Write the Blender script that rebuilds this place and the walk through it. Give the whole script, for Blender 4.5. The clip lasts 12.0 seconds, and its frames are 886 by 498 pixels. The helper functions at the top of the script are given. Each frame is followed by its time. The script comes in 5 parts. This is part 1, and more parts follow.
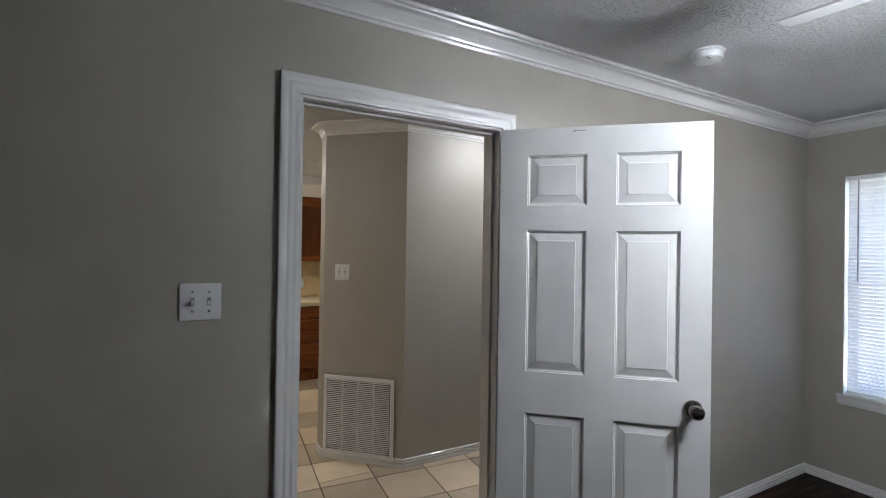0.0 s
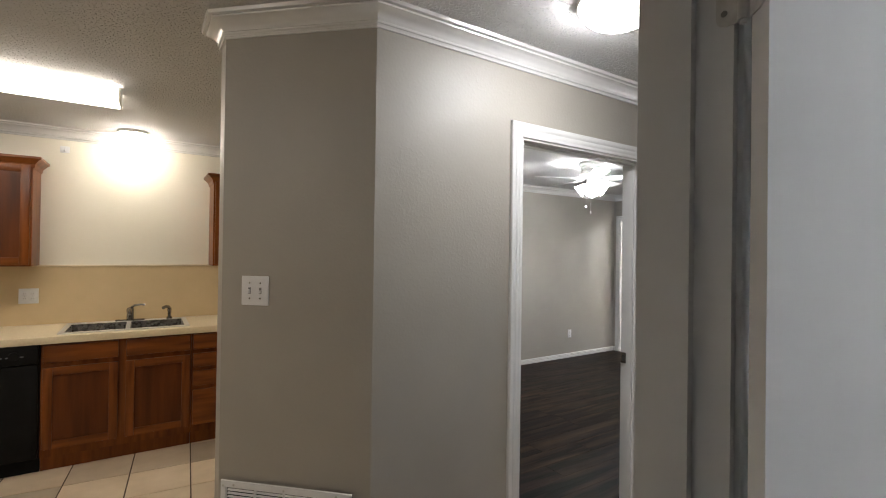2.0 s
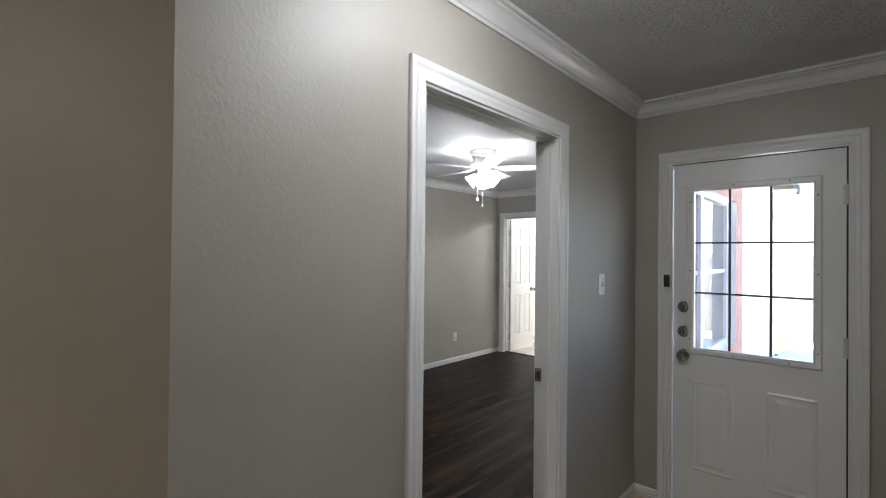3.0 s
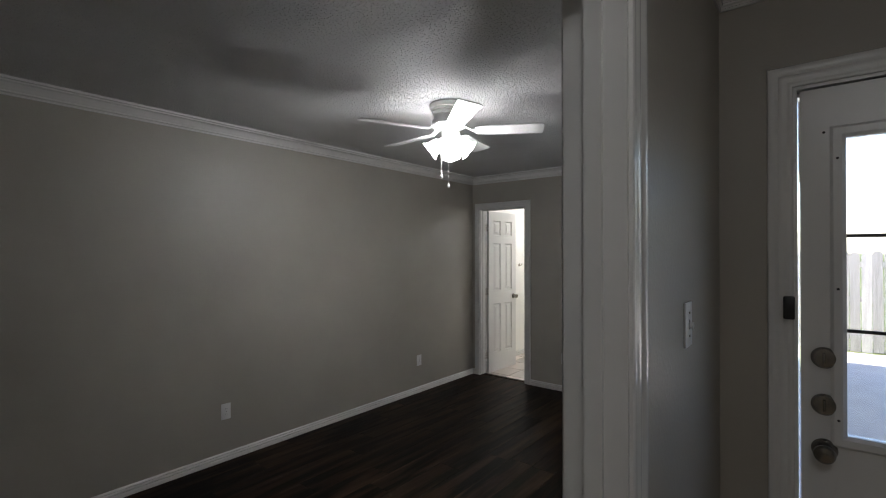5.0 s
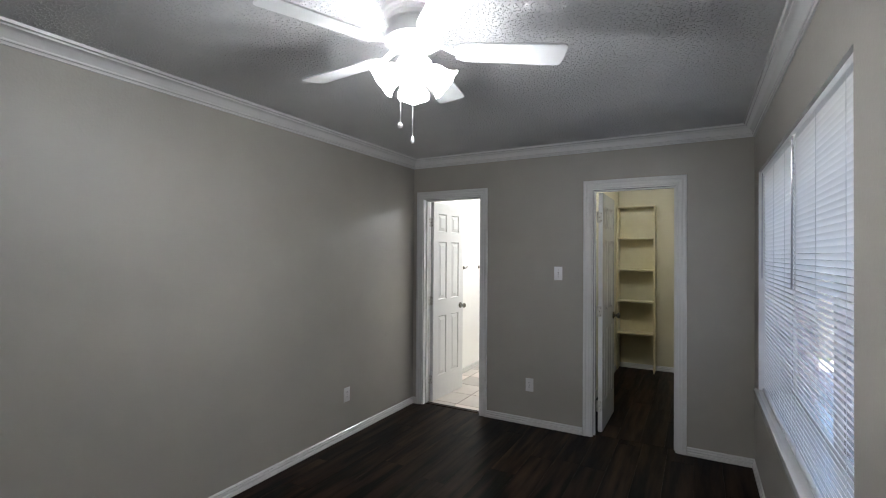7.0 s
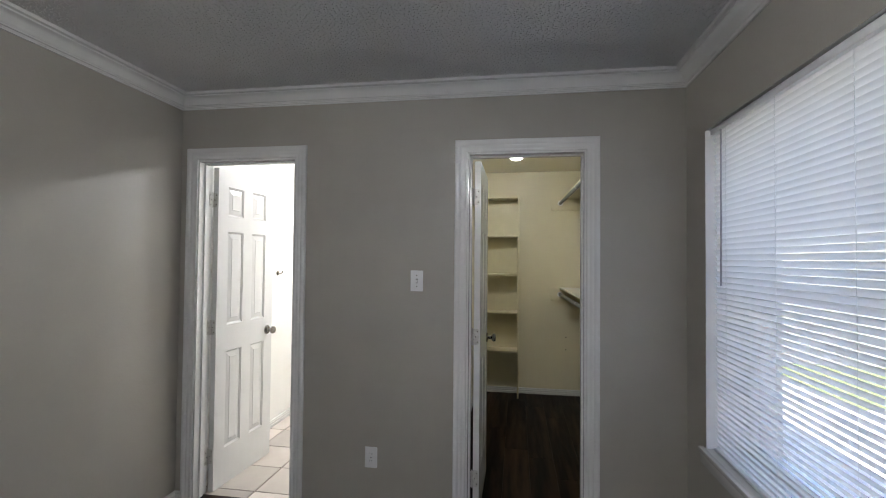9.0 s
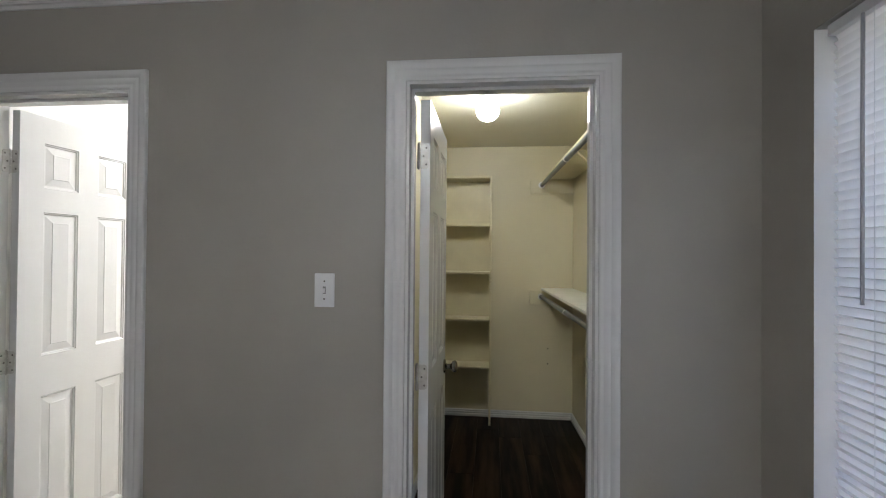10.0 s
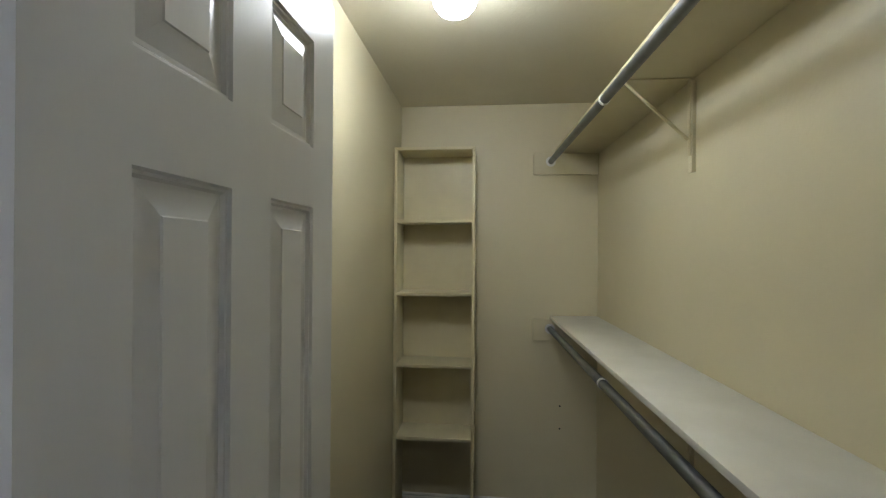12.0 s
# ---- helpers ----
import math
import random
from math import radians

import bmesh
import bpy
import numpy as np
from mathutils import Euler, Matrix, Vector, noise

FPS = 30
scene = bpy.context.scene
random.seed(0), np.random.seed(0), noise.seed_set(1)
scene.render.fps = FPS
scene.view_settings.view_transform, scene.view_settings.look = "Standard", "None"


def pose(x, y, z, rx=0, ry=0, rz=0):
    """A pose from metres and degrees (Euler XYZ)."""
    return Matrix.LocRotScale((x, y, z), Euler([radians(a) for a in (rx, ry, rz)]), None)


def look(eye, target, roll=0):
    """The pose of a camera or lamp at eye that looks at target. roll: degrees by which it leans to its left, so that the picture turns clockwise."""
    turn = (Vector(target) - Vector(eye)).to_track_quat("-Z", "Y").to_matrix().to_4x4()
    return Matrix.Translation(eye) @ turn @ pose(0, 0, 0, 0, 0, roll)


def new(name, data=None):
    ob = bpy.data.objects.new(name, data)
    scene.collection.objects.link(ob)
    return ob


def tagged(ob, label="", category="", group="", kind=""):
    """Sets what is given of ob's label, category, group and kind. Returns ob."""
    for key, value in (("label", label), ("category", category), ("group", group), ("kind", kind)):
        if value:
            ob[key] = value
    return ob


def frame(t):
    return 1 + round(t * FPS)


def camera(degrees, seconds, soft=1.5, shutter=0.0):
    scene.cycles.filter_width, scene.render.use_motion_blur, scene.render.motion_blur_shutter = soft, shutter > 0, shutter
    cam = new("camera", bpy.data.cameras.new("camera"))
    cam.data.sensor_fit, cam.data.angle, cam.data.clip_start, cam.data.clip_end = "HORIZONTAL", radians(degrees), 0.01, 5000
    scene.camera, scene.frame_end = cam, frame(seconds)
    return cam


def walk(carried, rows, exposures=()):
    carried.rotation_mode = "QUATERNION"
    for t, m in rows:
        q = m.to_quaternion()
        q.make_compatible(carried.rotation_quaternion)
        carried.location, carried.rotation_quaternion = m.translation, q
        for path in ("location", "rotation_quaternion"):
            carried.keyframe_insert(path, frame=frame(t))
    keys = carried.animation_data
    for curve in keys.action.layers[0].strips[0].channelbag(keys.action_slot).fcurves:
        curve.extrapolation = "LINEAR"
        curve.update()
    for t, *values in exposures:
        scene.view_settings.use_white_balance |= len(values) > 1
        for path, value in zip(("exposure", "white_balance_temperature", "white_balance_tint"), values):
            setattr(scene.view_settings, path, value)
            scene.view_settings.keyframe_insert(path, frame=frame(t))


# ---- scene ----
cam = camera(87.6, 12.0, soft=1.05)
PATH = [
    (0, (-0.198, 0.096, 1.512), (0.767, 1.848, 1.524), 0.9),
    (0.5, (-0.037, 0.463, 1.522), (1.008, 2.168, 1.534), 0.8),
    (1, (0.084, 0.839, 1.503), (1.118, 2.551, 1.515), 0.7),
    (1.5, (0.208, 1.167, 1.497), (1.263, 2.866, 1.518), 0.9),
    (2, (0.414, 1.462, 1.514), (1.5, 3.141, 1.527), 0.8),
    (2.5, (0.588, 1.756, 1.492), (1.838, 3.316, 1.508), 0.6),
    (3, (0.803, 2.007, 1.491), (2.291, 3.343, 1.51), 0.6),
    (3.2, (0.919, 2.091, 1.494), (2.475, 3.348, 1.513), 0.9),
    (4.8, (1.814, 2.709, 1.519), (3.466, 3.835, 1.528), 0.0),
    (5, (1.931, 2.791, 1.519), (3.488, 4.047, 1.531), -0.0),
    (5.5, (2.164, 3.043, 1.511), (3.587, 4.449, 1.531), 0.2),
    (6, (2.381, 3.23, 1.498), (3.786, 4.653, 1.518), 0.4),
    (6.5, (2.591, 3.403, 1.512), (4.133, 4.676, 1.532), 0.3),
    (7, (2.723, 3.629, 1.502), (4.475, 4.593, 1.522), 0.4),
    (7.5, (2.917, 3.832, 1.499), (4.793, 4.527, 1.521), 0.3),
    (7.7, (3.043, 3.894, 1.463), (4.938, 4.533, 1.499), 0.4),
    (9.3, (4.44, 4.135, 1.457), (6.421, 4.403, 1.492), 0.4),
    (9.5, (4.628, 4.131, 1.459), (6.612, 4.378, 1.486), 0.3),
    (10, (5.143, 4.111, 1.467), (7.132, 4.314, 1.487), 0.5),
    (10.5, (5.595, 4.085, 1.486), (7.585, 4.279, 1.506), 0.7),
    (11, (6.022, 4.098, 1.499), (8.012, 4.290, 1.514), 0.9),
    (11.5, (6.352, 4.089, 1.521), (8.345, 4.241, 1.535), 0.8),
    (12, (6.533, 4.024, 1.555), (8.524, 4.219, 1.56), 0.4),
]
EXPOSURES = [(0, 3.5, 6200, 12), (1.0, 3.55, 6250, 13), (2.0, 3.6, 6500, 13), (3.2, 3.25, 6200, 11), (4.8, 2.02, 6400, 12), (5.5, 2.2, 6600, 13), (6.5, 2.6, 6350, 12), (7.5, 2.75, 6150, 12), (9.5, 2.92, 6350, 13), (10.5, 2.82, 6350, 12), (12, 2.55, 6250, 11)]
walk(cam, [(t, look(eye, target, roll)) for t, eye, target, roll in PATH], EXPOSURES)

# ---- world, sun, exposure ----
world = bpy.data.worlds.new("sky")
scene.world = world
world.use_nodes = True
wn = world.node_tree
sky = wn.nodes.new("ShaderNodeTexSky")
sky.sky_type, sky.sun_disc = "NISHITA", False
SUN_EL, SUN_AZ = radians(66), radians(335)      # azimuth clockwise from +y
sky.sun_elevation, sky.sun_rotation = SUN_EL, SUN_AZ
wn.links.new(sky.outputs["Color"], wn.nodes["Background"].inputs["Color"])
wn.nodes["Background"].inputs["Strength"].default_value = 0.15
sun_data = bpy.data.lights.new("sun", "SUN")
sun_data.energy, sun_data.angle, sun_data.color = 5.0, radians(0.6), (1.0, 0.95, 0.88)
sun = new("sun", sun_data)
sun_dir = Vector((math.sin(SUN_AZ) * math.cos(SUN_EL), math.cos(SUN_AZ) * math.cos(SUN_EL), math.sin(SUN_EL)))
sun.matrix_world = look(sun_dir * 40, (0, 0, 0))

# lamp strengths (radiance of the glowing glass)
FAN_GLOW, R1_GLOW, HALL_GLOW, KTUBE_GLOW, KDOME_GLOW, CLOSET_GLOW, BATH_GLOW = 3.0, 3.0, 5.4, 1.08, 5.2, 13.0, 20
FAN_BULB, R1_BULB = 122, 100


# ---- materials ----
def mat(name, a, b=None, rough=0.5, scale=6.0, detail=4.0, bump=0.0, bscale=80.0, metal=0.0, stretch=None, gloss_var=0.0, specular=0.5, coat=0.0, per=""):
    """A surface whose colour wanders from a to b in noise, with fine relief and uneven gloss."""
    m = bpy.data.materials.new(name)
    m.use_nodes = True
    nt = m.node_tree
    p = nt.nodes["Principled BSDF"]
    b = b or tuple(c * 0.88 for c in a)
    co = nt.nodes.new("ShaderNodeTexCoord")
    mp = nt.nodes.new("ShaderNodeMapping")
    nt.links.new(co.outputs["Object"], mp.inputs["Vector"])
    if stretch:
        mp.inputs["Scale"].default_value = stretch
    nz = nt.nodes.new("ShaderNodeTexNoise")
    nz.inputs["Scale"].default_value, nz.inputs["Detail"].default_value = scale, detail
    nt.links.new(mp.outputs["Vector"], nz.inputs["Vector"])
    ramp = nt.nodes.new("ShaderNodeValToRGB")
    ramp.color_ramp.elements[0].position, ramp.color_ramp.elements[1].position = 0.3, 0.7
    ramp.color_ramp.elements[0].color, ramp.color_ramp.elements[1].color = (*a, 1), (*b, 1)
    nt.links.new(nz.outputs["Fac"], ramp.inputs["Fac"])
    colour = ramp.outputs["Color"]
    if per:
        if per == "object":
            rnd = nt.nodes.new("ShaderNodeObjectInfo").outputs["Random"]
        else:
            rnd = nt.nodes.new("ShaderNodeNewGeometry").outputs["Random Per Island"]
        mr = nt.nodes.new("ShaderNodeMapRange")
        mr.inputs["To Min"].default_value, mr.inputs["To Max"].default_value = 0.7, 1.3
        nt.links.new(rnd, mr.inputs["Value"])
        hs = nt.nodes.new("ShaderNodeHueSaturation")
        nt.links.new(colour, hs.inputs["Color"])
        nt.links.new(mr.outputs["Result"], hs.inputs["Value"])
        colour = hs.outputs["Color"]
        sh = nt.nodes.new("ShaderNodeVectorMath")
        sc = nt.nodes.new("ShaderNodeMath")
        sc.operation, sc.inputs[1].default_value = "MULTIPLY", 37.0
        nt.links.new(rnd, sc.inputs[0])
        nt.links.new(mp.outputs["Vector"], sh.inputs[0])
        nt.links.new(sc.outputs[0], sh.inputs[1])
        nt.links.new(sh.outputs[0], nz.inputs["Vector"])
    nt.links.new(colour, p.inputs["Base Color"])
    p.inputs["Roughness"].default_value, p.inputs["Metallic"].default_value = rough, metal
    p.inputs["Specular IOR Level"].default_value, p.inputs["Coat Weight"].default_value = specular, coat
    if gloss_var:
        gr = nt.nodes.new("ShaderNodeMapRange")
        gr.inputs["To Min"].default_value, gr.inputs["To Max"].default_value = max(0.02, rough - gloss_var), rough + gloss_var
        n2 = nt.nodes.new("ShaderNodeTexNoise")
        n2.inputs["Scale"].default_value = scale * 2.3
        nt.links.new(mp.outputs["Vector"], n2.inputs["Vector"])
        nt.links.new(n2.outputs["Fac"], gr.inputs["Value"])
        nt.links.new(gr.outputs["Result"], p.inputs["Roughness"])
    if bump:
        bz = nt.nodes.new("ShaderNodeTexNoise")
        bz.inputs["Scale"].default_value, bz.inputs["Detail"].default_value = bscale, 3.0
        nt.links.new(mp.outputs["Vector"], bz.inputs["Vector"])
        bp = nt.nodes.new("ShaderNodeBump")
        bp.inputs["Strength"].default_value, bp.inputs["Distance"].default_value = 1.0, bump
        nt.links.new(bz.outputs["Fac"], bp.inputs["Height"])
        nt.links.new(bp.outputs["Normal"], p.inputs["Normal"])
    return m


def node_of(m, kind):
    return next(n for n in m.node_tree.nodes if n.bl_idname == kind)


def glow(name, colour, strength):
    m = bpy.data.materials.new(name)
    m.use_nodes = True
    p = m.node_tree.nodes["Principled BSDF"]
    p.inputs["Base Color"].default_value = (0.9, 0.9, 0.88, 1)
    p.inputs["Roughness"].default_value = 0.25
    p.inputs["Emission Color"].default_value = (*colour, 1)
    p.inputs["Emission Strength"].default_value = strength
    return m


def frosted(name, colour, strength, clear=0.4):
    """Lit glass that lets part of the bulb's light straight through."""
    m = glow(name, colour, strength)
    nt = m.node_tree
    tr, mx = nt.nodes.new("ShaderNodeBsdfTransparent"), nt.nodes.new("ShaderNodeMixShader")
    mx.inputs[0].default_value = clear
    nt.links.new(nt.nodes["Principled BSDF"].outputs[0], mx.inputs[1])
    nt.links.new(tr.outputs[0], mx.inputs[2])
    nt.links.new(mx.outputs[0], nt.nodes["Material Output"].inputs["Surface"])
    return m


def knockdown(name, a, grain, depth, lo=0.46, hi=0.62):
    """Sprayed plaster: flattened splatters over a fine grain."""
    m = mat(name, a, tuple(c * 0.93 for c in a), rough=0.85, scale=3, bump=depth, bscale=grain)
    nt = m.node_tree
    bz, bp = [n for n in nt.nodes if n.bl_idname == "ShaderNodeTexNoise"][-1], node_of(m, "ShaderNodeBump")
    cr = nt.nodes.new("ShaderNodeValToRGB")
    cr.color_ramp.elements[0].position, cr.color_ramp.elements[1].position = lo, hi
    nt.links.new(bz.outputs["Fac"], cr.inputs["Fac"])
    nt.links.new(cr.outputs["Color"], bp.inputs["Height"])
    return m


GREIGE = knockdown("greige_wall_paint", (0.350, 0.325, 0.284), 80, 0.00024, 0.44, 0.70)
node_of(GREIGE, "ShaderNodeBsdfPrincipled").inputs["Roughness"].default_value = 0.50
node_of(GREIGE, "ShaderNodeBsdfPrincipled").inputs["Specular IOR Level"].default_value = 0.7
CREAM = mat("cream_wall_paint", (0.65, 0.59, 0.412), (0.62, 0.56, 0.387), rough=0.45, scale=2.5, bump=0.0006, bscale=90)
KITCHEN_PAINT = mat("kitchen_wall_paint", (0.72, 0.68, 0.58), (0.68, 0.64, 0.54), rough=0.5, scale=2.5, bump=0.0006, bscale=90)
BATH_PAINT = mat("bath_wall_paint", (0.80, 0.79, 0.76), (0.78, 0.77, 0.74), rough=0.5, scale=2.5, bump=0.0005, bscale=90)
POPCORN = knockdown("sprayed_ceiling_texture", (0.60, 0.595, 0.59), 82, 0.0085, 0.53, 0.70)
CLOSET_CEIL = mat("closet_ceiling_paint", (0.66, 0.615, 0.48), (0.62, 0.575, 0.44), rough=0.34, scale=3, bump=0.0012, bscale=60)
TRIM = mat("white_trim_paint", (0.66, 0.655, 0.64), (0.64, 0.635, 0.62), rough=0.19, scale=5, bump=0.00014, bscale=38)
DOORPAINT = mat("white_door_paint", (0.69, 0.685, 0.675), (0.675, 0.67, 0.66), rough=0.27, scale=4, specular=0.32, bump=0.00012, bscale=55, stretch=(6, 6, 1))
PLASTIC = mat("white_plastic", (0.72, 0.72, 0.725), (0.68, 0.68, 0.685), rough=0.3, scale=10)
# grey parts, and painted shade on toggle slots and the closet lamp holder
GREY_SLOT = mat("grey_slot", (0.26, 0.26, 0.255), rough=0.5)
DARK_SLOT = mat("dark_slot", (0.03, 0.03, 0.03), rough=0.7)
NICKEL = mat("brushed_nickel", (0.32, 0.305, 0.285), (0.24, 0.23, 0.215), rough=0.24, scale=20, metal=1.0, gloss_var=0.08)
HINGE = mat("painted_hinge_metal", (0.62, 0.61, 0.58), (0.44, 0.42, 0.39), rough=0.35, scale=40, metal=0.3)
SCREW = mat("dull_screw", (0.22, 0.21, 0.19), (0.12, 0.11, 0.10), rough=0.5, scale=60, metal=0.7)
STEEL = mat("stainless_steel", (0.78, 0.77, 0.75), (0.64, 0.63, 0.61), rough=0.34, scale=30, metal=0.7, stretch=(1, 20, 1), gloss_var=0.1)
ZINC = mat("galvanised_rod", (0.24, 0.25, 0.26), (0.17, 0.18, 0.19), rough=0.42, scale=12, metal=0.85, gloss_var=0.1)
SHELF = mat("white_melamine_shelf", (0.74, 0.73, 0.69), (0.66, 0.65, 0.60), rough=0.35, scale=6)
UNITPAINT = mat("cream_shelf_paint", (0.70, 0.635, 0.43), (0.64, 0.575, 0.38), rough=0.4, scale=6, bump=0.0003, bscale=40)
FANWHITE = mat("white_fan_enamel", (0.80, 0.80, 0.79), (0.74, 0.74, 0.73), rough=0.3, scale=6)
CHERRY = mat("stained_cabinet_wood", (0.225, 0.066, 0.013), (0.095, 0.026, 0.006), rough=0.32, specular=0.25, scale=3, stretch=(9, 9, 0.8), detail=6, bump=0.0002, bscale=20, gloss_var=0.08)
CHERRY_H = mat("stained_cabinet_wood_across", (0.225, 0.066, 0.013), (0.095, 0.026, 0.006), rough=0.32, specular=0.25, scale=3, stretch=(0.8, 9, 9), detail=6, bump=0.0002, bscale=20, gloss_var=0.08)
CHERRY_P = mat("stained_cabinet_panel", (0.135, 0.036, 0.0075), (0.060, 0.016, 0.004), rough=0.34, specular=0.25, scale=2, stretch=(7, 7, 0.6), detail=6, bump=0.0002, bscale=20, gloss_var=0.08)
LAMINATE = mat("cream_laminate", (0.70, 0.60, 0.42), (0.64, 0.54, 0.37), rough=0.35, scale=60)
SPLASH = mat("tan_splash_panel", (0.60, 0.46, 0.27), (0.55, 0.42, 0.24), rough=0.45, scale=5)
BLACK = mat("black_appliance", (0.008, 0.008, 0.008), (0.012, 0.012, 0.012), rough=0.5, scale=8, specular=0.08)
PLANK = mat("dark_wood_plank", (0.002, 0.0014, 0.0012), (0.056, 0.032, 0.019), rough=0.42, scale=1.7, stretch=(0.8, 8, 1), detail=7, bump=0.0006, bscale=9, gloss_var=0.1, specular=0.06, per="object")
node_of(PLANK, "ShaderNodeValToRGB").color_ramp.elements[0].position = 0.42
node_of(PLANK, "ShaderNodeValToRGB").color_ramp.elements[1].position = 0.80
SUBFLOOR = mat("dark_subfloor", (0.012, 0.009, 0.008), rough=0.9)
TILE = mat("beige_ceramic_tile", (0.60, 0.49, 0.36), (0.50, 0.40, 0.28), rough=0.33, scale=5, detail=6, bump=0.0005, bscale=12, gloss_var=0.1, per="object")
GROUT = mat("brown_grout", (0.13, 0.09, 0.058), (0.08, 0.055, 0.036), rough=0.9, scale=30)
BATHTILE = mat("pale_bath_tile", (0.64, 0.58, 0.53), (0.57, 0.51, 0.46), rough=0.35, scale=6, per="object")
BRICK = mat("brick_veneer", (0.40, 0.22, 0.17), (0.30, 0.16, 0.125), rough=0.9, scale=14, bump=0.002, bscale=60)
FENCEWOOD = mat("weathered_fence_wood", (0.54, 0.51, 0.49), (0.38, 0.36, 0.345), rough=0.9, scale=4, stretch=(8, 8, 0.7), detail=6, bump=0.002, bscale=12, per="object")
GRASS = mat("lawn", (0.07, 0.11, 0.035), (0.12, 0.13, 0.05), rough=0.95, scale=9, detail=8, bump=0.03, bscale=40)
CONCRETE = mat("concrete_slab", (0.55, 0.53, 0.50), (0.45, 0.44, 0.42), rough=0.9, scale=3, detail=8, bump=0.002, bscale=80)
ROOFING = mat("roof_shingle", (0.09, 0.08, 0.075), (0.05, 0.045, 0.04), rough=0.95, scale=20, bump=0.004, bscale=30)
# white glazing bars given a dark colour that stands for their backlit side
MUNTIN = mat("backlit_muntin", (0.05, 0.05, 0.055), rough=0.5)
# black alarm sensor, and the painted shade in the entry door gap
SENSOR_AND_GAP = mat("dark_sensor_and_gap", (0.012, 0.012, 0.013), rough=0.45)


def make_glass():
    m = bpy.data.materials.new("window_glass")
    m.use_nodes = True
    p = m.node_tree.nodes["Principled BSDF"]
    p.inputs["Transmission Weight"].default_value, p.inputs["Roughness"].default_value, p.inputs["IOR"].default_value = 1.0, 0.0, 1.45
    return m


def make_slat():
    m = mat("white_blind_vinyl", (0.80, 0.80, 0.80), (0.76, 0.76, 0.77), rough=0.4, scale=8)
    nt = m.node_tree
    p, out = nt.nodes["Principled BSDF"], nt.nodes["Material Output"]
    tr, mx = nt.nodes.new("ShaderNodeBsdfTranslucent"), nt.nodes.new("ShaderNodeMixShader")
    tr.inputs["Color"].default_value = (0.93, 0.90, 0.89, 1)
    mx.inputs[0].default_value = 0.45
    nt.links.new(p.outputs[0], mx.inputs[1])
    nt.links.new(tr.outputs[0], mx.inputs[2])
    nt.links.new(mx.outputs[0], out.inputs["Surface"])
    return m


GLASS, SLAT = make_glass(), make_slat()


# ---- mesh helpers ----
def box(bm, x0, x1, y0, y1, z0, z1, bevel=0.0, mi=0):
    g = bmesh.ops.create_cube(bm, size=1.0, matrix=Matrix.Translation(((x0 + x1) / 2, (y0 + y1) / 2, (z0 + z1) / 2)) @ Matrix.Diagonal((abs(x1 - x0), abs(y1 - y0), abs(z1 - z0), 1)))
    faces = set(f for v in g["verts"] for f in v.link_faces)
    for f in faces:
        f.material_index = mi
    if bevel:
        bmesh.ops.bevel(bm, geom=list(set(e for v in g["verts"] for e in v.link_edges)), offset=bevel, segments=2, affect="EDGES", profile=0.5)
    return g


def lathe(bm, profile, segs=24, m=Matrix(), mi=0):
    """Turns (radius, height) pairs round the local z axis of m."""
    rings = []
    for r, z in profile:
        if r < 1e-5:
            rings.append([bm.verts.new(m @ Vector((0, 0, z)))])
        else:
            rings.append([bm.verts.new(m @ Vector((r * math.cos(2 * math.pi * k / segs), r * math.sin(2 * math.pi * k / segs), z))) for k in range(segs)])
    for a, b in zip(rings, rings[1:]):
        for k in range(segs):
            q = [a[k % len(a)], a[(k + 1) % len(a)], b[(k + 1) % len(b)], b[k % len(b)]]
            q = [v for i, v in enumerate(q) if v not in q[:i]]
            if len(q) > 2:
                bm.faces.new(q).material_index = mi


def rod(bm, p0, p1, r, segs=12, mi=0):
    p0, p1 = Vector(p0), Vector(p1)
    m = Matrix.Translation(p0) @ (p1 - p0).to_track_quat("Z", "Y").to_matrix().to_4x4()
    l = (p1 - p0).length
    lathe(bm, [(0, 0), (r, 0), (r, l), (0, l)], segs, m, mi)


def tube(bm, pts, r, segs=10):
    """A bent pipe through points."""
    pts = [Vector(p) for p in pts]
    rings = []
    for i, p in enumerate(pts):
        d = (pts[min(i + 1, len(pts) - 1)] - pts[max(i - 1, 0)]).normalized()
        q = d.to_track_quat("Z", "Y").to_matrix()
        rings.append([bm.verts.new(p + q @ Vector((r * math.cos(2 * math.pi * k / segs), r * math.sin(2 * math.pi * k / segs), 0))) for k in range(segs)])
    for a, b in zip(rings, rings[1:]):
        for k in range(segs):
            bm.faces.new((a[k], a[(k + 1) % segs], b[(k + 1) % segs], b[k]))
    bm.faces.new(rings[0]), bm.faces.new(rings[-1])


def sweep(bm, path, profile, place, closed=False):
    """Carries a profile of (a, b) along a plan polyline, mitred: a goes to the left of the way, b is handed to place(u, v, b)."""
    n = len(path)
    P = [Vector(p) for p in path]
    rings = []
    for i in range(n):
        dirs = []
        if closed or i > 0:
            dirs.append((P[i] - P[i - 1]).normalized())
        if closed or i < n - 1:
            dirs.append((P[(i + 1) % n] - P[i]).normalized())
        ns = [Vector((-d.y, d.x)) for d in dirs]
        m = ns[0] if len(ns) == 1 else (ns[0] + ns[1]) / (1 + ns[0].dot(ns[1]))
        rings.append([bm.verts.new(place(P[i].x + m.x * a, P[i].y + m.y * a, b)) for a, b in profile])
    k = len(profile)
    for i in range(n if closed else n - 1):
        A, B = rings[i], rings[(i + 1) % n]
        for j in range(k):
            bm.faces.new((A[j], A[(j + 1) % k], B[(j + 1) % k], B[j]))
    if not closed:
        bm.faces.new(rings[0]), bm.faces.new(rings[-1])


